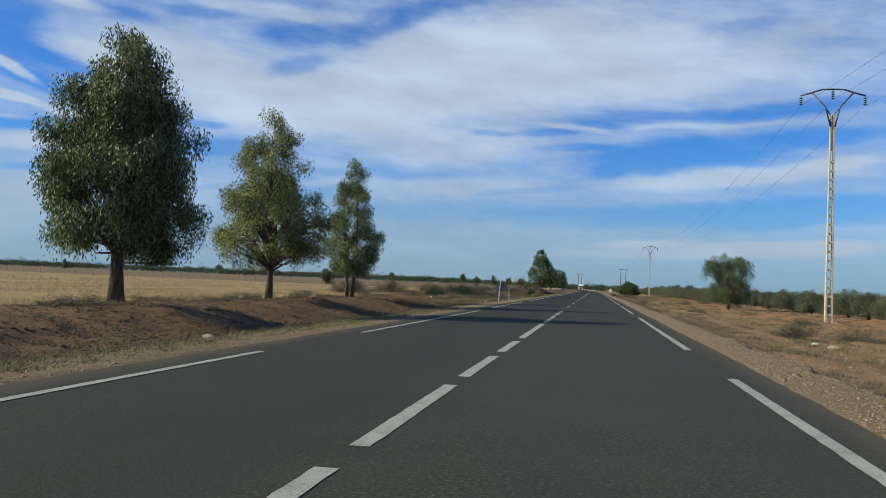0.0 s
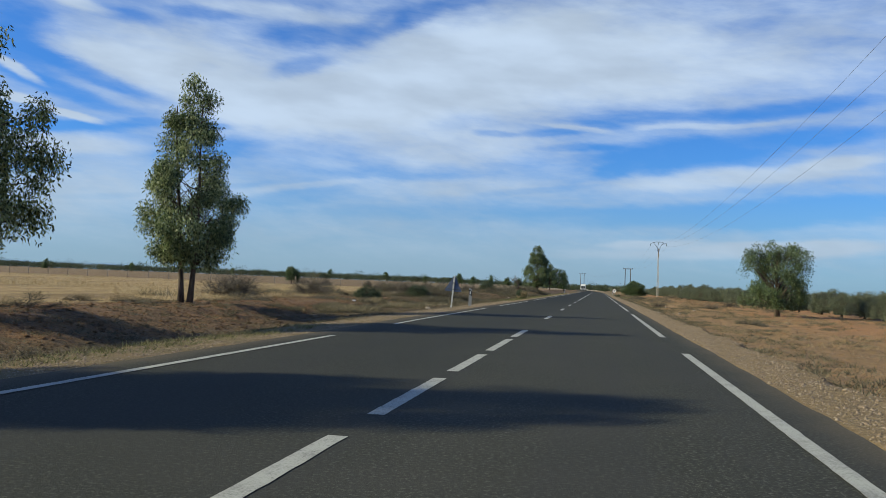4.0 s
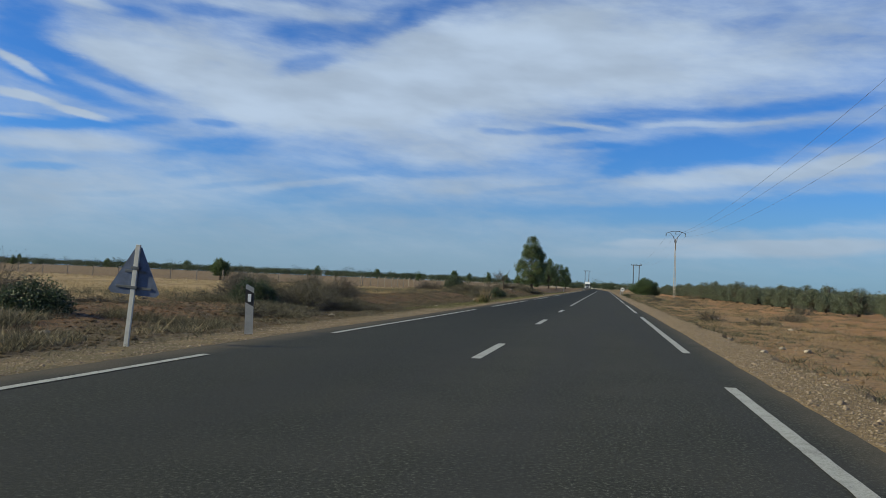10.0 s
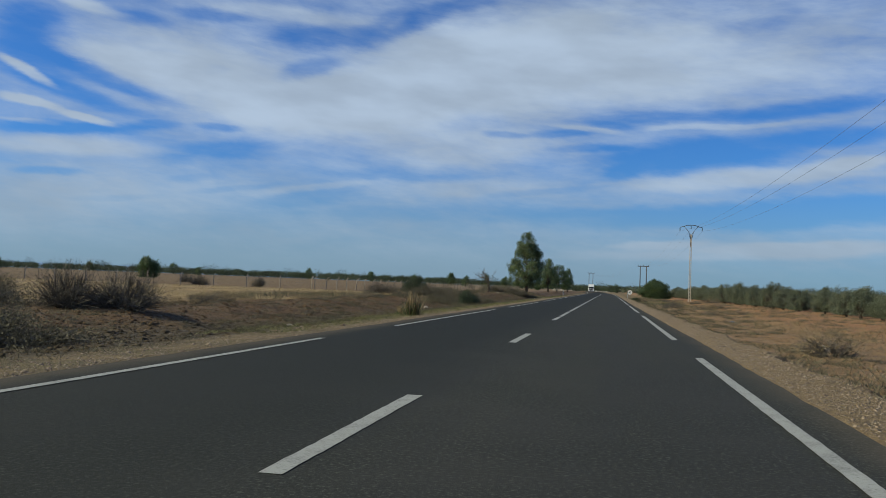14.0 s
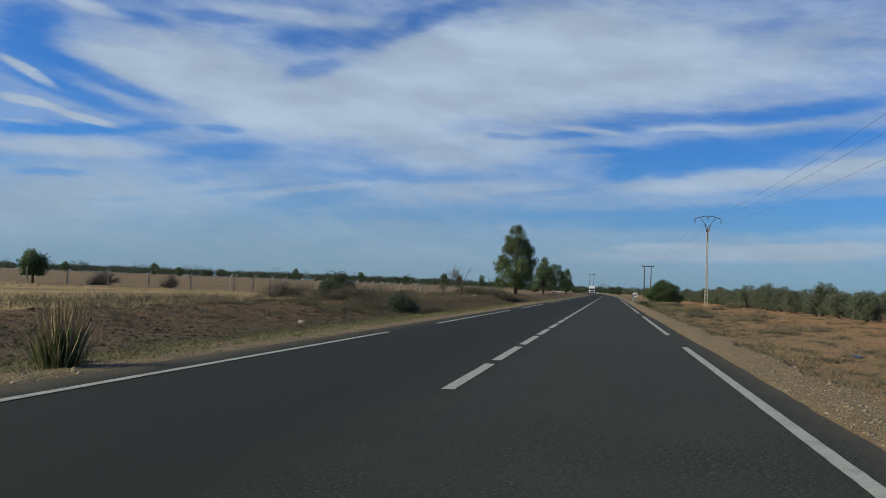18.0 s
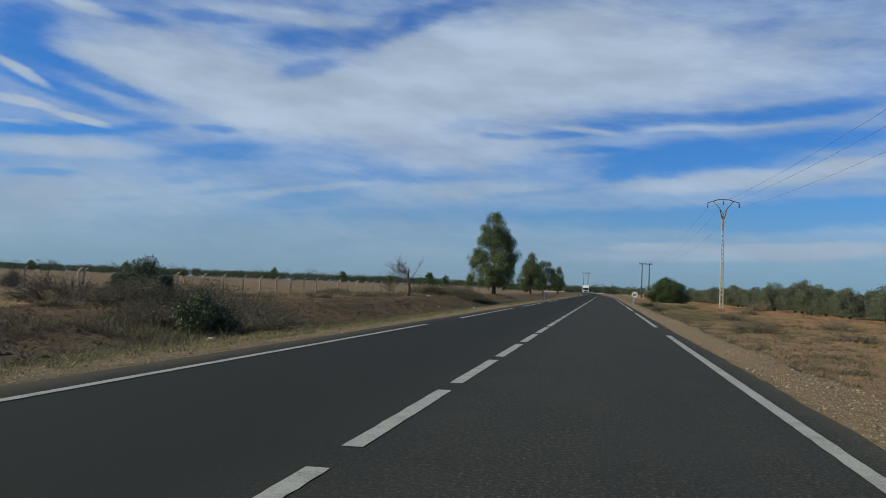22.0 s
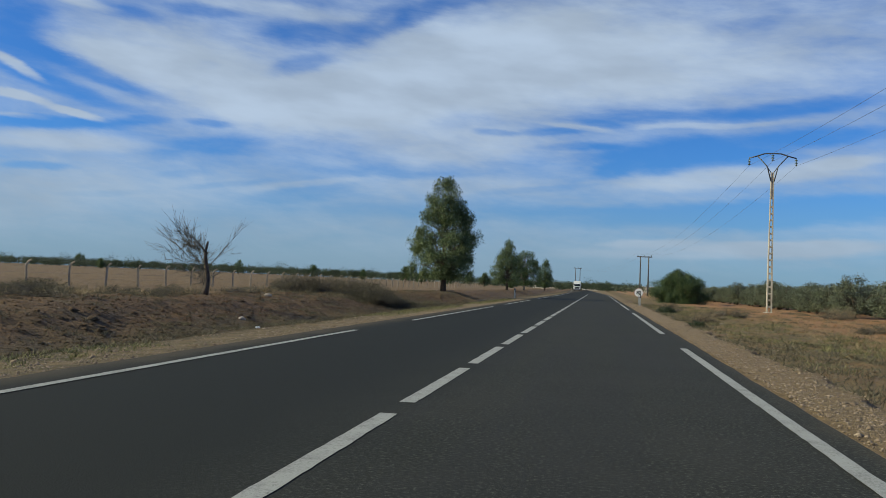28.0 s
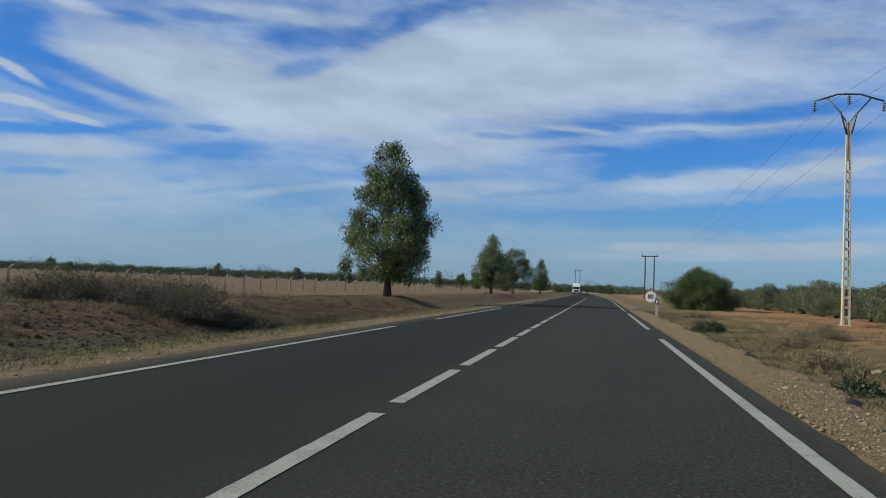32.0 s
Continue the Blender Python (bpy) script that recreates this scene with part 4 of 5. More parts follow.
LEFT_LAST = [
    (-13.7, 145.8, 2.4, 1.5, GREEN), (-16.1, 145.0, 3.2, 1.1, BARE), (-12.5, 143.3, 2.6, 0.9, DRY), (-17.2, 178.0, 2.4, 0.6, DRY),
    (-14.6, 197.0, 2.6, 1.0, DRY), (-13.0, 197.6, 2.8, 1.15, DRY), (-11.6, 199.2, 2.6, 1.1, DRY), (-10.3, 197.2, 2.4, 1.05, DRY),
    (-9.0, 198.5, 2.2, 0.65, DRY), (-8.3, 203.5, 1.6, 0.5, DRY), (-59.0, 194.0, 2.4, 1.6, BARE), (-46.5, 173.3, 1.9, 1.3, BARE), (-38.4, 171.7, 1.6, 1.2, BARE),
    (5.6, 186.2, 0.6, 0.24, GREEN), (5.8, 205.0, 1.2, 0.4, GREEN),
]
LOOK = {
    DRY: ("dry_bush", M["scrub"], "grey-brown dry scrub on the verge", 6500, 1300),
    GREEN: ("green_bush", M["shrub"], "low dark green bush on the verge", 3200, 240),
    BARE: ("bare_bush", M["scrub"], "leafless twiggy bush by the field", 500, 1300),
}
for i, (x, y, w, h, k) in enumerate(LEFT + LEFT_FAR + LEFT_LAST):
    name, mat, label, leaves, twigs = LOOK[k]
    if k == GREEN:
        tree(name, x, y, h, w * 0.5, [(0.05, 0.8), (0.2, 1.0), (0.5, 0.95), (0.75, 0.75), (1.0, 0.3)], 0.12, 0.04, M["dark_shrub"], M["bark"], label, "bush", 100 + i,
             int(30 + 18 * w * h), 260, (0.065, 0.030), 0.1, 0.11 + 0.035 * w, group="verge bushes")
        continue
    shrub(name, x, y, w, h * (1.2 if k == BARE else 1.0), mat, label, 100 + i, leaves, twigs, (0.06, 0.023), "verge bushes", twig_w=0.014 if k == BARE else 0.011)
rng = np.random.default_rng(77)
for i in range(64):
    x, y = rng.uniform(-16.0, -13.0), rng.uniform(18, 222)
    shrub("dry_bush", x, y, rng.uniform(0.8, 1.9), rng.uniform(0.25, 0.5), M["weed" if i % 3 == 0 else "scrub"], "small tuft of dry scrub on the bank", 150 + i, 700, 260, (0.05, 0.018), "bank tufts", twig_w=0.011)

# right verge
RIGHT = [
    (8.2, 32.0, 1.3, 0.55), (10.2, 32.5, 1.4, 0.6), (11.8, 47.0, 1.5, 0.6), (8.6, 64.0, 1.1, 0.35), (6.9, 97.0, 1.5, 0.6), (9.0, 96.0, 1.4, 0.5),
    (11.5, 103.0, 1.8, 0.6), (8.4, 134.0, 1.6, 0.5), (10.5, 138.0, 1.7, 0.5), (7.4, 153.0, 1.7, 0.75), (9.6, 149.0, 1.6, 0.5), (12.0, 160.0, 1.9, 0.7),
]
RIGHT_LAST = [
    (8.8, 170.0, 1.5, 0.5), (6.4, 191.0, 1.1, 0.5), (7.6, 199.0, 1.6, 0.6), (9.5, 205.0, 1.7, 0.6), (16.5, 210.0, 2.0, 0.9),
    (17.6, 212.5, 1.8, 1.0), (12.5, 188.0, 1.5, 0.5), (6.6, 212.0, 1.5, 0.5), (7.4, 224.0, 1.6, 0.5), (15.8, 120.0, 1.7, 0.8), (16.2, 98.0, 1.6, 0.7),
]
for i, (x, y, w, h) in enumerate(RIGHT + RIGHT_LAST):
    shrub("dry_bush", x, y, w, h, M["weed"] if i % 3 else M["scrub"], "low straw-brown bush on bare soil", 200 + i, 1500, 520, (0.05, 0.016), "right verge bushes", twig_w=0.011)

ROUND = [(0.0, 0.8), (0.15, 0.98), (0.4, 1.0), (0.65, 0.86), (0.85, 0.6), (1.0, 0.2)]
BROAD = [(0.22, 0.5), (0.35, 0.95), (0.5, 1.0), (0.7, 0.9), (0.88, 0.62), (1.0, 0.2)]
tree("green_tree", 13.6, 84.0, 5.0, 2.45, [(0.16, 0.55), (0.3, 0.95), (0.5, 1.0), (0.7, 0.97), (0.88, 0.8), (1.0, 0.35)], 0.7, 0.16, M["green"], M["bark"], "small broad green tree forking near the ground", "tree", 41, 95, 300, (0.13, 0.05), 0.3, 0.33, 1.7)
tree("large_bush", 11.2, 256, 3.9, 3.2, ROUND, 0.4, 0.18, M["shrub"], M["bark"], "big dense dark green bush beside the road", "bush", 44, 230, 330, (0.13, 0.055), 0.4, 0.40, 1.4)
tree("field_tree", -52.2, 171, 3.1, 1.25, [(0.36, 0.5), (0.48, 0.95), (0.65, 1.0), (0.82, 0.8), (1.0, 0.3)], 0.9, 0.14, M["shrub"], M["bark"], "lone dark green tree in the field", "tree", 47, 90, 90, (0.22, 0.09), 0.3, 0.35)


# ---- bare trees ----
def dead_tree(x, y, height, label, seed, boughs=14, thick=0.115, snag=True):
    rng = np.random.default_rng(seed)
    ob = empty("dead_tree", pose(x, y, ground_z(x, y) - 0.04), label, "tree", "dead trees")
    v, f = [], []
    top = height * (0.72 if snag else 0.5)
    pts = [(0.09 * math.sin(6 * h) + 0.04 * h, 0.1 * h, h * top) for h in np.linspace(0, 1, 7)]
    tube_into(v, f, pts, [thick * (1.35 if i == 0 else 1.08 - 0.125 * i + 0.07 * math.sin(5 * i)) for i in range(7)], 10)
    under(ob, "trunk", mesh_of("trunk", v, f, M["bark"], True), "stout broken trunk")
    for b in range(boughs):
        v, f = [], []
        h0 = rng.uniform(0.36, 0.98) * top
        a = rng.normal(math.pi, 1.3)
        reach = rng.uniform(0.25, 0.56) * height * (0.7 if h0 > 0.8 * top else 1)
        rise = rng.uniform(0.05, 0.95) * reach
        end = np.array([math.cos(a) * reach, math.sin(a) * reach, min(h0 + rise, height)])
        start = np.array([0.04 * h0 / top, 0.1 * h0 / top, h0])
        mid = (start + end) / 2 + rng.normal(0, 0.16, 3)
        r = rng.uniform(0.010, 0.022)
        tube_into(v, f, [start, mid, end], [r, r * 0.65, 0.006], 5)
        for _ in range(16):
            t = rng.uniform(0.3, 1.0)
            p = start * (1 - t) + end * t if t > 0.9 else (start * (1 - t) ** 2 + 2 * mid * t * (1 - t) + end * t * t)
            q = p + rng.normal(0, 0.24, 3) + np.array([0, 0, 0.14]) + (end - start) * 0.18
            tube_into(v, f, [p, (p + q) / 2 + rng.normal(0, 0.03, 3), q], [0.007, 0.005, 0.003], 3)
            for _ in range(2):
                w = q + rng.normal(0, 0.14, 3) + np.array([0, 0, 0.05])
                tube_into(v, f, [(p + q) / 2, w], [0.005, 0.003], 3)
        under(ob, "bough", mesh_of("bough", v, f, M["twig"], True), "leafless bough with fine twigs")
    return ob


dead_tree(-12.6, 181.4, 2.85, "leafless grey tree with a stout broken trunk", 61)
dead_tree(-15.6, 187.5, 1.6, "small bare sapling by the fence", 62, 7, 0.035, False)


# ---- fence with bent concrete posts ----
def bent_post():
    v, f = [], []
    tube_into(v, f, [(0, 0, -0.1), (0, 0, 0.65), (0, 0, 1.12), (0.05, 0, 1.27), (0.17, 0, 1.41), (0.31, 0, 1.46)], [0.082, 0.078, 0.074, 0.068, 0.06, 0.05], 4)
    return mesh_of("post", v, f, M["old_concrete"])


FENCE_X, FENCE_Y, STEP = -30.0, 167.3, 4.0
fence = empty("fence", pose(FENCE_X, FENCE_Y, 0), "wire fence on pale concrete posts with bent tops", "fence")
post_mesh = bent_post()
rng = np.random.default_rng(9)
along = [(0.0, STEP * k, 0.0) for k in range(56)]
across = [(-STEP * k, 0.0, 90.0) for k in range(1, 40)]
for dx, dy, turn in along + across + [(-0.35, 0.1, 60.0)]:
    under(fence, "post", post_mesh, at=pose(dx, dy, ground_z(FENCE_X + dx, FENCE_Y + dy), rng.normal(0, 1.8), rng.normal(0, 1.8), turn + rng.normal(0, 8)))
for run in (along, along[:1] + across):
    for z in (0.4, 0.75, 1.1):
        v, f = [], []
        tube_into(v, f, [(dx, dy, z + ground_z(FENCE_X + dx, FENCE_Y + dy)) for dx, dy, turn in run], [0.005] * len(run), 3)
        under(fence, "wire", mesh_of("wire", v, f, M["wire"]))

# ---- olive orchard ----
OLIVE = [(0.16, 0.5), (0.28, 0.9), (0.5, 1.0), (0.7, 0.92), (0.88, 0.68), (1.0, 0.3)]
kinds = []
for k in range(5):
    kinds.append(tree("olive_tree", 20.0, 50.5 + 4.8 * k, (1.95, 2.15, 1.8, 2.05, 2.25)[k], (1.15, 1.3, 1.2, 1.1, 1.25)[k], OLIVE, 0.45, 0.1, M["olive"], M["bark"],
                      "grey-green olive tree in an orchard row", "tree", 300 + k, 80, 130, (0.10, 0.037), 0.1, 0.20, 1.3, group="olive trees"))
rng = np.random.default_rng(12)
for row, (x0, y0, y1) in enumerate(((20.0, 74.5, 330.0), (24.6, 60.0, 330.0))):
    y = y0
    while y < y1:
        x = x0 + rng.normal(0, 0.25)
        if not (row == 0 and rng.uniform() < 0.05):
            size = rng.uniform(0.82, 1.12) * (0.90 + 0.38 * float(fade(y, 95, 210)))
            m = pose(x, y, ground_z(x, y) - 0.04, 0, 0, rng.uniform(0, 360)) @ Matrix.Diagonal((size, size, size * rng.uniform(0.9, 1.08), 1))
            made = copy_thing(kinds[int(rng.integers(0, 5))], m)
        y += rng.uniform(4.2, 5.0) - 0.9 * float(fade(y, 120, 210))


def far_trees(name, places, heights, quads, size, mat, label, seed):
    """Many far trees as one mesh of leaf sprays: nobody could count them."""
    rng = np.random.default_rng(seed)
    n = len(places)
    c = np.repeat(places, quads, axis=0)
    h = np.repeat(heights, quads)
    u = rng.normal(0, 1, (n * quads, 3))
    u /= np.linalg.norm(u, axis=1, keepdims=True)
    u *= rng.uniform(0.1, 1.0, (n * quads, 1)) ** 0.5
    lumpy = 1 + 0.25 * np.sin(5 * np.arctan2(u[:, 1], u[:, 0]) + np.repeat(rng.uniform(0, 6, n), quads))
    pts = np.stack([c[:, 0] + u[:, 0] * h * 0.55 * lumpy, c[:, 1] + u[:, 1] * h * 0.55 * lumpy, c[:, 2] + h * 0.55 + u[:, 2] * h * 0.45], 1)
    ob = new(name, quads_of(name, leaf_quads(pts, size, size * 0.6, rng, 0.0), mat))
    return tagged(ob, label, "orchard", kind="stuff")


rng = np.random.default_rng(15)
places = []
for x0 in np.arange(29.2, 75, 4.6):
    for y in np.arange(60, 460, 4.7):
        places.append((x0 + rng.normal(0, 0.3), y + rng.normal(0, 0.4), -0.2))
for x0 in np.arange(20.0, 29, 4.6):
    for y in np.arange(330, 460, 3.2):
        places.append((x0 + rng.normal(0, 0.3), y + rng.normal(0, 0.4), -0.2))
places = np.array(places)
far_trees("olive_orchard", places, rng.uniform(1.9, 2.4, len(places)), 260, 0.12, M["olive"], "rows of grey-green olive trees behind the first rows", 16)
places = []
for k in range(3000):
    u, deep = rng.uniform(-900, 20), rng.uniform(0, 1) ** 1.6 * 160
    places.append((u, 520 + 0.2 * u + deep, ground_z(u, 520 + 0.2 * u + deep)))
places = np.array(places)
hs = rng.uniform(3.2, 4.8, len(places)) * (1 + 0.6 * (rng.uniform(0, 1, len(places)) > 0.965))
far_trees("far_orchard", places, hs * 0.95, 150, 0.46, M["dark_shrub"], "far belt of olive trees along the horizon", 18)
places = np.array([(rng.uniform(8, 420), 470 + rng.uniform(0, 120), -0.2) for _ in range(500)])
far_trees("far_orchard", places, rng.uniform(2.4, 3.6, len(places)), 40, 0.7, M["olive"], "far belt of trees behind the orchard", 19)

# single trees on the skyline
SKYLINE = [(-330, 500, 7.5), (-262, 480, 6.5), (-228, 505, 8.0), (-196, 470, 6.0), (-150, 500, 7.5), (-118, 505, 7.0), (-92, 490, 6.0), (-70, 470, 7.5), (-60, 452, 6.0),
           (-52, 462, 8.0), (-43, 455, 7.0), (-36, 440, 6.5), (-30, 470, 5.0), (6.0, 600, 6.0), (-390, 470, 6.5), (-300, 455, 6.0)]
for i, (x, y, h) in enumerate(SKYLINE):
    h *= 0.8
    tree("distant_tree", x, y, h, h * (0.36 if i % 3 else 0.24), BROAD if i % 3 else TALL, h * 0.15, 0.16, M["shrub"], M["bark"], "distant dark green tree on the plain", "tree", 400 + i, 46, 34, (0.5, 0.22), 0.2, 0.55, group="distant trees")

# low hills far away, their blue painted to stand in for haze
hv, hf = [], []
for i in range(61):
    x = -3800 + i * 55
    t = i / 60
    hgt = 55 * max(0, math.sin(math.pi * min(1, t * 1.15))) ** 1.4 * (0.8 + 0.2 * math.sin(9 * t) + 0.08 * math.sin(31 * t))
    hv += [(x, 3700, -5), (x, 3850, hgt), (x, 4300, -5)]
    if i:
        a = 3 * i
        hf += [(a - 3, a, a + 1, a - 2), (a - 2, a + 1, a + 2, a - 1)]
tagged(new("distant_hills", mesh_of("distant_hills", hv, hf, M["hill"], True)), "faint hills beyond the plain, haze painted into their blue", "hills", kind="structure")


# ---- vehicles far along the road ----
def wheel(parent, x, y, r, w):
    ob = under(parent, "wheel", tube("wheel", [(-w / 2, 0, 0), (-w / 2 + 0.02, 0, 0), (w / 2 - 0.02, 0, 0), (w / 2, 0, 0)], [r * 0.9, r, r, r * 0.9], M["tyre"], 18), "", pose(x, y, r))
    under(ob, "rim", tube("rim", [(-w / 2 - 0.01, 0, 0), (w / 2 + 0.01, 0, 0)], [r * 0.55, r * 0.55], M["steel"], 14))


def truck(x, y):
    ob = empty("truck", pose(x, y, 0.0, 0, 0, 1), "white truck with a box body coming along the road", "truck")
    bm = box(bmesh.new(), -1.2, 1.2, -2.0, 0.1, 0.55, 2.75, 0.12)
    part("cab", bm, M["white"], ob)
    part("windscreen", box(bmesh.new(), -1.05, 1.05, -2.03, -1.99, 1.65, 2.45, 0.01), M["window"], ob)
    part("grille", box(bmesh.new(), -0.85, 0.85, -2.04, -2.0, 0.8, 1.4, 0.01), M["black"], ob)
    part("bumper", box(bmesh.new(), -1.2, 1.2, -2.12, -1.9, 0.4, 0.72, 0.04), M["car_grey"], ob)
    for s in (-0.95, 0.95):
        part("headlight", box(bmesh.new(), s - 0.16, s + 0.16, -2.14, -2.1, 0.78, 0.98, 0.01), M["white"], ob)
        part("mirror", box(bmesh.new(), s * 1.42 - 0.09, s * 1.42 + 0.09, -1.85, -1.75, 1.7, 2.2, 0.02), M["black"], ob)
    part("cargo_box", box(bmesh.new(), -1.25, 1.25, 0.35, 8.5, 0.95, 3.6, 0.05), M["white"], ob)
    part("chassis", box(bmesh.new(), -0.5, 0.5, -1.6, 8.3, 0.55, 0.95, 0.03), M["black"], ob)
    for yy in (-1.2, 5.6, 6.9):
        for s in (-1.0, 1.0):
            wheel(ob, s, yy, 0.5, 0.32)


def car(x, y, mat, label):
    ob = empty("car", pose(x, y, 0.0, 0, 0, 1), label, "car", "cars")
    bm = box(bmesh.new(), -0.85, 0.85, -2.1, 2.1, 0.28, 0.9, 0.14)
    part("body", bm, mat, ob)
    bm = bmesh.new()
    low = [bm.verts.new(p) for p in ((-0.8, -1.1, 0.88), (0.8, -1.1, 0.88), (0.8, 1.7, 0.88), (-0.8, 1.7, 0.88))]
    top = [bm.verts.new(p) for p in ((-0.62, -0.4, 1.45), (0.62, -0.4, 1.45), (0.62, 1.2, 1.45), (-0.62, 1.2, 1.45))]
    for k in range(4):
        bm.faces.new((low[k], low[(k + 1) % 4], top[(k + 1) % 4], top[k]))
    part("windows", bm, M["window"], ob)
    part("roof", box(bmesh.new(), -0.63, 0.63, -0.42, 1.22, 1.44, 1.49, 0.02), mat, ob)
    for yy in (-1.35, 1.35):
        for s in (-0.78, 0.78):
            wheel(ob, s, yy, 0.31, 0.2)
    for s in (-0.6, 0.6):
        part("headlight", box(bmesh.new(), s - 0.15, s + 0.15, -2.12, -2.06, 0.62, 0.76, 0.01), M["white"], ob)


truck(float(bend(470)) - 1.75, 470)
car(float(bend(525)) - 1.7, 525, M["car_grey"], "grey car far along the road")
car(float(bend(545)) + 1.7, 545, M["white"], "white car far along the road")


def house(x, y, w, d, h, label):
    ob = empty("house", pose(x, y, -0.2), label, "house", "far houses")
    part("wall", box(bmesh.new(), -w / 2, w / 2, -d / 2, d / 2, 0, h, 0.03), M["plaster"], ob)
    part("roof", box(bmesh.new(), -w / 2 - 0.15, w / 2 + 0.15, -d / 2 - 0.15, d / 2 + 0.15, h, h + 0.25, 0.03), M["plaster"], ob)
    for s in (-0.25, 0.25):
        part("window", box(bmesh.new(), s * w - 0.5, s * w + 0.5, -d / 2 - 0.03, -d / 2 - 0.005, 1.0, 2.1), M["window"], ob)


house(-26, 610, 12, 8, 3.4, "low pale flat-roofed house far off by the road")
house(-2, 690, 14, 8, 3.6, "low pale flat-roofed building at the end of the road")
house(27, 640, 9, 7, 3.2, "small pale house beyond the orchard")


# ---- stones, gravel, grass ----
def stones_mesh(name, centres, sizes, mat, seed, flat=0.6):
    rng = np.random.default_rng(seed)
    n = len(centres)
    base = np.array([(1, 0, 0), (0, 1, 0), (-1, 0, 0), (0, -1, 0), (0, 0, 1), (0, 0, -1)], float)
    tri = np.array([(0, 1, 4), (1, 2, 4), (2, 3, 4), (3, 0, 4), (1, 0, 5), (2, 1, 5), (3, 2, 5), (0, 3, 5)])
    a = rng.uniform(0, 2 * np.pi, n)
    v = base[None] * rng.uniform(0.6, 1.3, (n, 6, 1)) * sizes[:, None, None] * np.array([1, 1, flat])
    x = v[..., 0] * np.cos(a)[:, None] - v[..., 1] * np.sin(a)[:, None]
    y = v[..., 0] * np.sin(a)[:, None] + v[..., 1] * np.cos(a)[:, None]
    v = np.stack([x, y, v[..., 2]], -1) + centres[:, None]
    me = bpy.data.meshes.new(name)
    faces = (tri[None] + 6 * np.arange(n)[:, None, None]).reshape(-1).astype(np.int32)
    me.vertices.add(6 * n)
    me.vertices.foreach_set("co", v.astype(np.float32).ravel())
    me.loops.add(len(faces))
    me.loops.foreach_set("vertex_index", faces)
    me.polygons.add(8 * n)
    me.polygons.foreach_set("loop_start", np.arange(0, 24 * n, 3, dtype=np.int32))
    me.materials.append(mat)
    me.update(calc_edges=True)
    return me


def scatter(n, x0, x1, y0, y1, rng, power=1.0):
    x = x0 + (x1 - x0) * rng.uniform(0, 1, n) ** power
    y = rng.uniform(y0, y1, n)
    x = x + edge_shift(x, y) + bend(y)
    return np.stack([x, y, land(x, y)], 1)


rng = np.random.default_rng(21)
c = np.concatenate([scatter(105000, 4.08, 5.4, 3, 225, rng), scatter(22000, 5.35, 8.5, 3, 225, rng, 1.6)])
tagged(new("gravel", stones_mesh("gravel", c, rng.lognormal(-4.5, 0.5, len(c)), M["pebble"], 22)), "coarse pale gravel along the road edge", "gravel", kind="stuff")
c = np.concatenate([scatter(70000, -4.25, -5.75, 3, 225, rng), scatter(6000, -5.6, -13.0, 3, 225, rng)])
tagged(new("gravel", stones_mesh("gravel", c, rng.lognormal(-4.5, 0.5, len(c)), M["pebble"], 23)), "coarse gravel and clods along the field side", "gravel", kind="stuff")
c = scatter(30000, 5.4, 19.0, 20, 225, rng)
tagged(new("clods", stones_mesh("clods", c, rng.lognormal(-4.0, 0.5, len(c)), M["earth"], 24, 0.45)), "clods of dry reddish soil", "soil", kind="stuff")
c = np.concatenate([scatter(48000, -5.8, -14.5, 5, 225, rng), scatter(26000, -6.2, -11.0, 5, 225, rng)])
tagged(new("clods", stones_mesh("clods", c, rng.lognormal(-3.75, 0.55, len(c)), M["earth"], 25, 0.45)), "clods of dry red soil on the bank", "soil", kind="stuff")

c = np.concatenate([scatter(11000, -6.0, -14.2, 5, 232, rng), scatter(3500, 5.6, 16.0, 5, 232, rng)])
tagged(new("clods", stones_mesh("clods", c, rng.lognormal(-2.95, 0.4, len(c)), M["earth"], 26, 0.5)), "large crumbling clods on the verges", "soil", kind="stuff")

ROCKS = [(-6.1, 18.4, 0.2), (-8.5, 66.0, 0.14), (-9.0, 70.5, 0.15), (7.4, 99.8, 0.2), (7.9, 26.4, 0.2), (6.4, 78.0, 0.12), (6.6, 76.2, 0.14),
         (9.4, 101.0, 0.13), (8.8, 89.0, 0.14), (-7.4, 84.0, 0.16), (-6.4, 98.0, 0.12), (-8.6, 126.0, 0.2), (-6.8, 140.0, 0.18), (-7.0, 137.2, 0.2), (7.0, 190.0, 0.16),
         (-14.4, 26.5, 0.22), (-9.6, 178.0, 0.2), (-7.2, 150.0, 0.15), (10.4, 170.0, 0.16), (5.46, 80.5, 0.14), (5.3, 74.2, 0.13), (-6.15, 64.1, 0.2), (8.2, 160.5, 0.14), (-12.0, 186.2, 0.24), (-14.7, 93.8, 0.45), (-11.0, 89.1, 0.26), (-15.7, 192.1, 0.24), (-14.5, 89.5, 0.16)]
for i, (x, y, r) in enumerate(ROCKS):
    r *= 0.62
    bm = bmesh.new()
    bmesh.ops.create_icosphere(bm, subdivisions=2, radius=r)
    for vert in bm.verts:
        k = 1 + 0.35 * noise.noise(vert.co * (2.2 / r) * 0.5 + Vector((i * 3.1, 0, 0)))
        vert.co = Vector((vert.co.x * k * 1.2, vert.co.y * k, vert.co.z * k * 0.62))
    me = bpy.data.meshes.new("rock")
    bm.to_mesh(me)
    bm.free()
    me.materials.append(M["pale_stone"])
    ob = new("rock", me)
    ob.matrix_world = pose(x, y, ground_z(x, y) + r * 0.25, 0, 0, 40 * i)
    tagged(ob, "pale weathered stone lying on the verge", "stone", "verge stones")


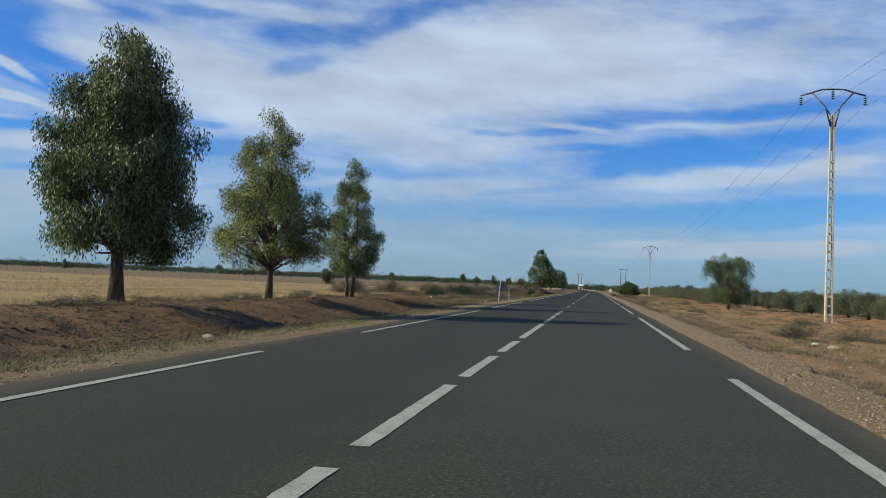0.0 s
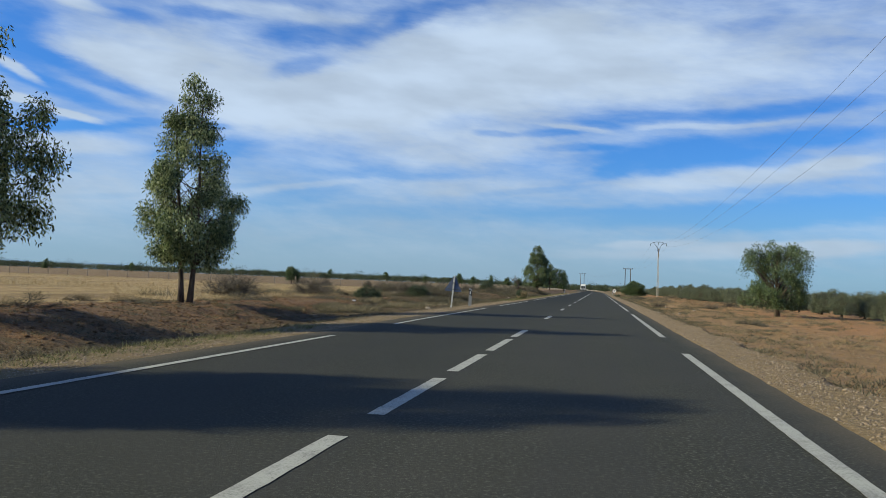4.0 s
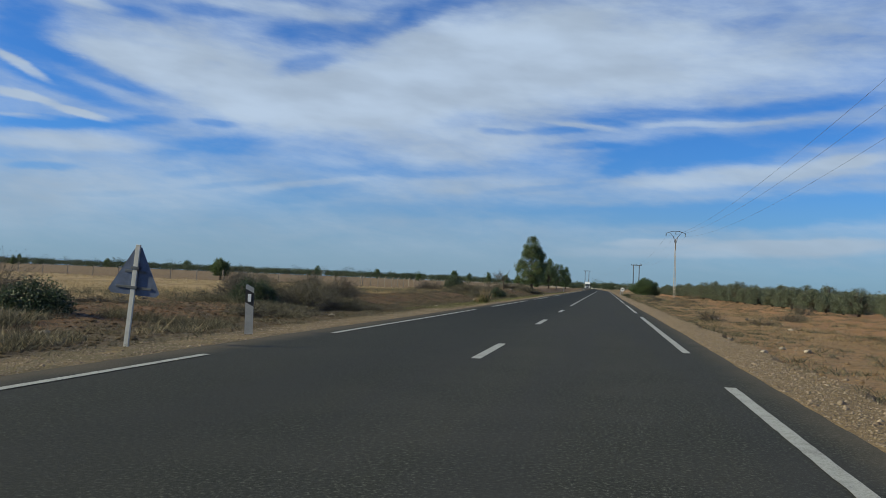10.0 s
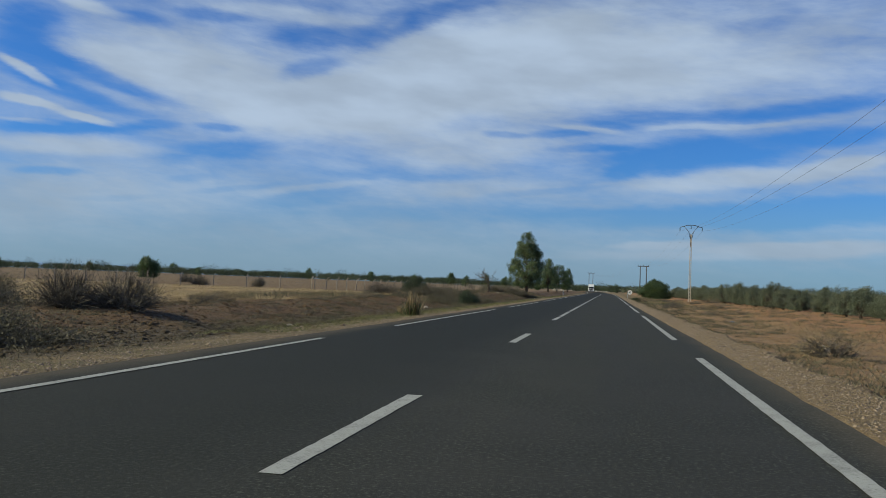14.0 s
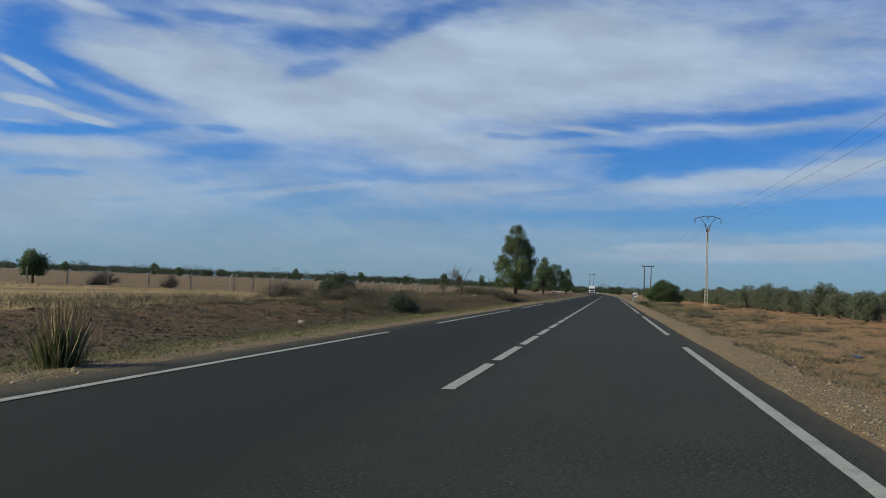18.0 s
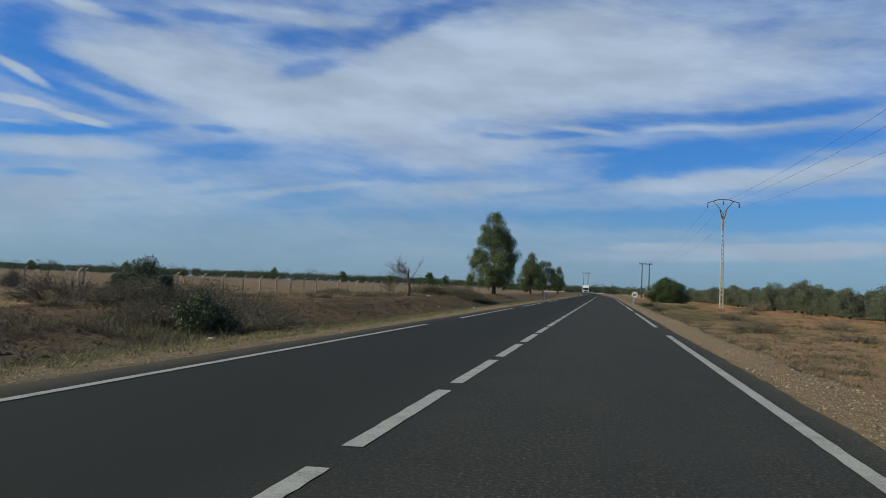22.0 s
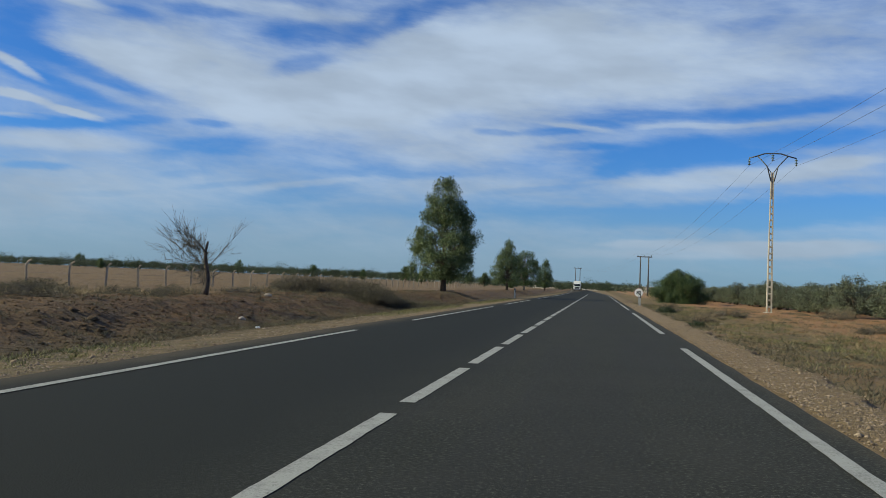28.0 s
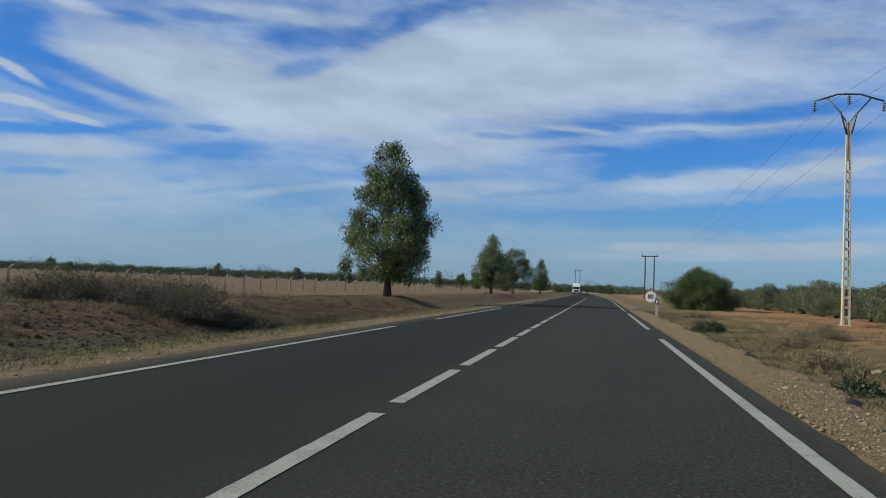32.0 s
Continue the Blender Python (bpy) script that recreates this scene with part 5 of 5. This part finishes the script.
def blades(name, places, per, length, width, spread, mat, label, seed, lay=0.35):
    """Tufts of upright blades, leaning out from the root."""
    rng = np.random.default_rng(seed)
    n = len(places) * per
    root = np.repeat(places, per, axis=0) + np.c_[rng.normal(0, spread, (n, 2)), np.zeros(n)]
    way = rng.normal(0, lay, (n, 3))
    way[:, 2] = rng.uniform(0.55, 1.1, n)
    size = np.repeat(rng.uniform(0.5, 1.3, len(places)), per) * rng.uniform(0.6, 1.2, n) * length
    side = np.cross(way, rng.normal(0, 1, (n, 3)))
    side *= width * 0.5 / (np.linalg.norm(side, axis=1, keepdims=True) + 1e-9)
    tip = root + way * size[:, None]
    q = np.stack([root - side, root + side, tip + side * 0.25, tip - side * 0.25], 1)
    ob = new(name, quads_of(name, q, mat))
    return tagged(ob, label, "grass", kind="stuff")


rng = np.random.default_rng(33)
near = scatter(15000, -14.6, -40.0, 4, 185, rng, 1.25)
patch = np.sin(near[:, 0] * 0.33 + 2 * np.sin(near[:, 1] * 0.11)) + np.sin(near[:, 1] * 0.23 + near[:, 0] * 0.12)
near = near[patch > -0.2]
near = near[(near[:, 1] < 166) | (near[:, 0] > -29)]
blades("dry_grass", near, 7, 0.17, 0.018, 0.16, M["straw"], "pale straw-coloured dry grass in the field", 34)
far = scatter(9000, -38.0, -150.0, 20, 166, rng, 1.3)
blades("dry_grass", far[np.sin(far[:, 0] * 0.3) + np.sin(far[:, 1] * 0.09) > -0.3], 5, 0.2, 0.05, 0.3, M["straw"], "pale straw-coloured dry grass farther out", 35)
bank = scatter(9000, -5.4, -14.4, 3, 225, rng)
patch = np.sin(bank[:, 0] * 1.1 + np.sin(bank[:, 1] * 0.4)) + np.sin(bank[:, 1] * 0.37)
blades("weeds", bank[patch > 0.0], 8, 0.10, 0.012, 0.10, M["scrub"], "sparse dry weeds on the bank", 36, 0.6)
edge = scatter(9000, -4.9, -7.2, 3, 225, rng)
patch = np.sin(edge[:, 1] * 0.21) + np.sin(edge[:, 1] * 0.057 + 1)
edge = edge[(patch > -0.9) & ((edge[:, 1] > 95) | (patch > 0.9) | (edge[:, 1] < 45))]
blades("weeds", edge, 9, 0.08, 0.012, 0.07, M["lush"], "short yellowish weeds along the gravel", 37, 0.6)
verge = scatter(8000, 6.0, 17.0, 15, 230, rng, 1.2)
patch = np.sin(verge[:, 0] * 0.7 + np.sin(verge[:, 1] * 0.3)) + np.sin(verge[:, 1] * 0.19 + 0.5 * verge[:, 0])
blades("dry_grass", verge[patch > 0.1], 8, 0.15, 0.014, 0.11, M["weed"], "thin dry grass on bare soil", 38, 0.6)
strip = scatter(5200, 5.2, 7.0, 3, 230, rng, 1.4)
patch = np.sin(strip[:, 1] * 0.9 + np.sin(strip[:, 0] * 3)) + np.sin(strip[:, 1] * 0.23)
blades("weeds", strip[patch > -0.5], 9, 0.09, 0.012, 0.10, M["scrub"], "dark dry weeds where gravel meets soil", 41, 0.6)
lush = scatter(2600, 6.0, 10.5, 168, 235, rng)
blades("weeds", lush[np.sin(lush[:, 1] * 0.5 + 2 * np.sin(lush[:, 0])) > 0.0], 9, 0.12, 0.014, 0.12, M["lush"], "yellow-green weeds thick along the verge", 39, 0.5)
scrubby = scatter(2600, -14.0, -22.0, 60, 215, rng)
patch = np.sin(scrubby[:, 1] * 0.16) + np.sin(scrubby[:, 0] * 0.8 + scrubby[:, 1] * 0.07)
blades("dry_grass", scrubby[patch > 0.2], 12, 0.36, 0.018, 0.18, M["scrub"], "brownish tufts where bank meets field", 40, 0.5)

low = scatter(2600, 5.5, 19.0, 8, 236, rng, 1.15)
blades("weeds", low[np.sin(low[:, 1] * 0.33 + low[:, 0]) + np.sin(low[:, 0] * 1.7 - low[:, 1] * 0.21) > -0.6], 42, 0.12, 0.012, 0.15, M["scrub"], "low dark cushions of dead weeds on bare soil", 42, 0.8)
low = scatter(3000, -5.9, -14.6, 6, 236, rng)
blades("weeds", low[np.sin(low[:, 1] * 0.27 + low[:, 0]) + np.sin(low[:, 0] * 1.4 - low[:, 1] * 0.17) > -0.4], 40, 0.11, 0.012, 0.17, M["scrub"], "low dark cushions of dead weeds on the bank", 43, 0.8)

BELTS = ((-6.8, -11.0, 56, 76, 2400, 0.2, "scrub", 0.22), (-9.0, -13.0, 83, 91, 1500, -0.2, "scrub", 0.24),
         (-7.0, -13.0, 134, 149, 1500, -0.2, "scrub", 0.24), (-7.0, -12.0, 194, 206, 500, 0.2, "scrub", 0.22),
         (-6.6, -11.0, 57, 73, 1000, 0.4, "hay", 0.24), (-13.0, -16.5, 18, 222, 1600, 0.7, "weed", 0.30))
for n, (x0, x1, y0, y1, count, gap, coat, high) in enumerate(BELTS):
    belt = scatter(count, x0, x1, y0, y1, rng)
    patch = np.sin(belt[:, 1] * 0.8 + belt[:, 0]) + np.sin(belt[:, 0] * 1.3 - belt[:, 1] * 0.3)
    blades("scrub", belt[patch > gap], 15, high, 0.013, 0.16, M[coat], "thick grey-brown dry scrub along the ditch", 60 + n, 0.6)


def grass_clump(x, y, high, seed):
    """A reedy tuft: fine upright stalks in one bunch."""
    rng = np.random.default_rng(seed)
    ob = empty("grass_clump", pose(x, y, ground_z(x, y) - 0.02), "tall reedy clump of dry grass at the road edge", "grass", "grass clumps")
    for name, n, mat, size in (("dry_stalk_tuft", 300, M["weed"], 1.0), ("green_stalk_tuft", 420, M["shrub"], 0.62)):
        root = np.c_[rng.normal(0, 0.09, (n, 2)), np.zeros(n)]
        way = np.c_[root[:, :2] * 1.2 + rng.normal(0, 0.08, (n, 2)), rng.uniform(0.4, 1.0, n)] * high * size
        side = np.cross(way, rng.normal(0, 1, (n, 3)))
        side *= 0.007 / (np.linalg.norm(side, axis=1, keepdims=True) + 1e-9)
        mid = root + way * 0.6 + np.c_[rng.normal(0, 0.02, (n, 2)), np.zeros(n)]
        q = np.concatenate([np.stack([root - side, root + side, mid + side, mid - side], 1), np.stack([mid - side, mid + side, root + way + side * 0.4, root + way - side * 0.4], 1)])
        under(ob, name, quads_of(name, q, mat))


grass_clump(-5.29, 107.89, 0.95, 71)
grass_clump(-5.79, 108.51, 0.4, 72)


# ---- litter and stains ----
def crumpled(x, y, size, seed, name="plastic_bag", label="crumpled white plastic bag lying on the verge", mat=None):
    """A sheet pushed together into folds."""
    rng = np.random.default_rng(seed)
    bm = bmesh.new()
    bmesh.ops.create_icosphere(bm, subdivisions=3, radius=size)
    for vert in bm.verts:
        fold = noise.noise(vert.co * (2.4 / size) + Vector((seed, 0, 0))) + 0.5 * noise.noise(vert.co * (5.5 / size))
        vert.co = Vector((vert.co.x * 1.25, vert.co.y, vert.co.z * 0.55)) * (1 + 0.45 * fold)
    me = bpy.data.meshes.new(name)
    bm.to_mesh(me)
    bm.free()
    me.materials.append(mat or M["sheet"])
    ob = new(name, me)
    ob.matrix_world = pose(x, y, ground_z(x, y) + size * 0.38, 0, 0, float(rng.uniform(0, 360)))
    tagged(ob, label, "litter", "verge litter")


for i, (x, y, size) in enumerate(((-11.0, 68.2, 0.14), (-14.9, 83.0, 0.15), (-6.0, 170.5, 0.08), (-13.2, 132.1, 0.13), (7.95, 28.5, 0.13), (7.7, 101.4, 0.10), (10.6, 102.8, 0.09))):
    crumpled(x, y, size * 0.6, 500 + i)
crumpled(-13.6, 82.3, 0.10, 520, "litter_bag", "small black rubbish bag on bare soil", M["black"])
crumpled(8.9, 99.6, 0.10, 521, "litter_bag", "small black rubbish bag on bare soil", M["black"])
crumpled(8.0, 121.2, 0.10, 522, "litter_bag", "small dark rubbish bag on bare soil", M["sign_back"])
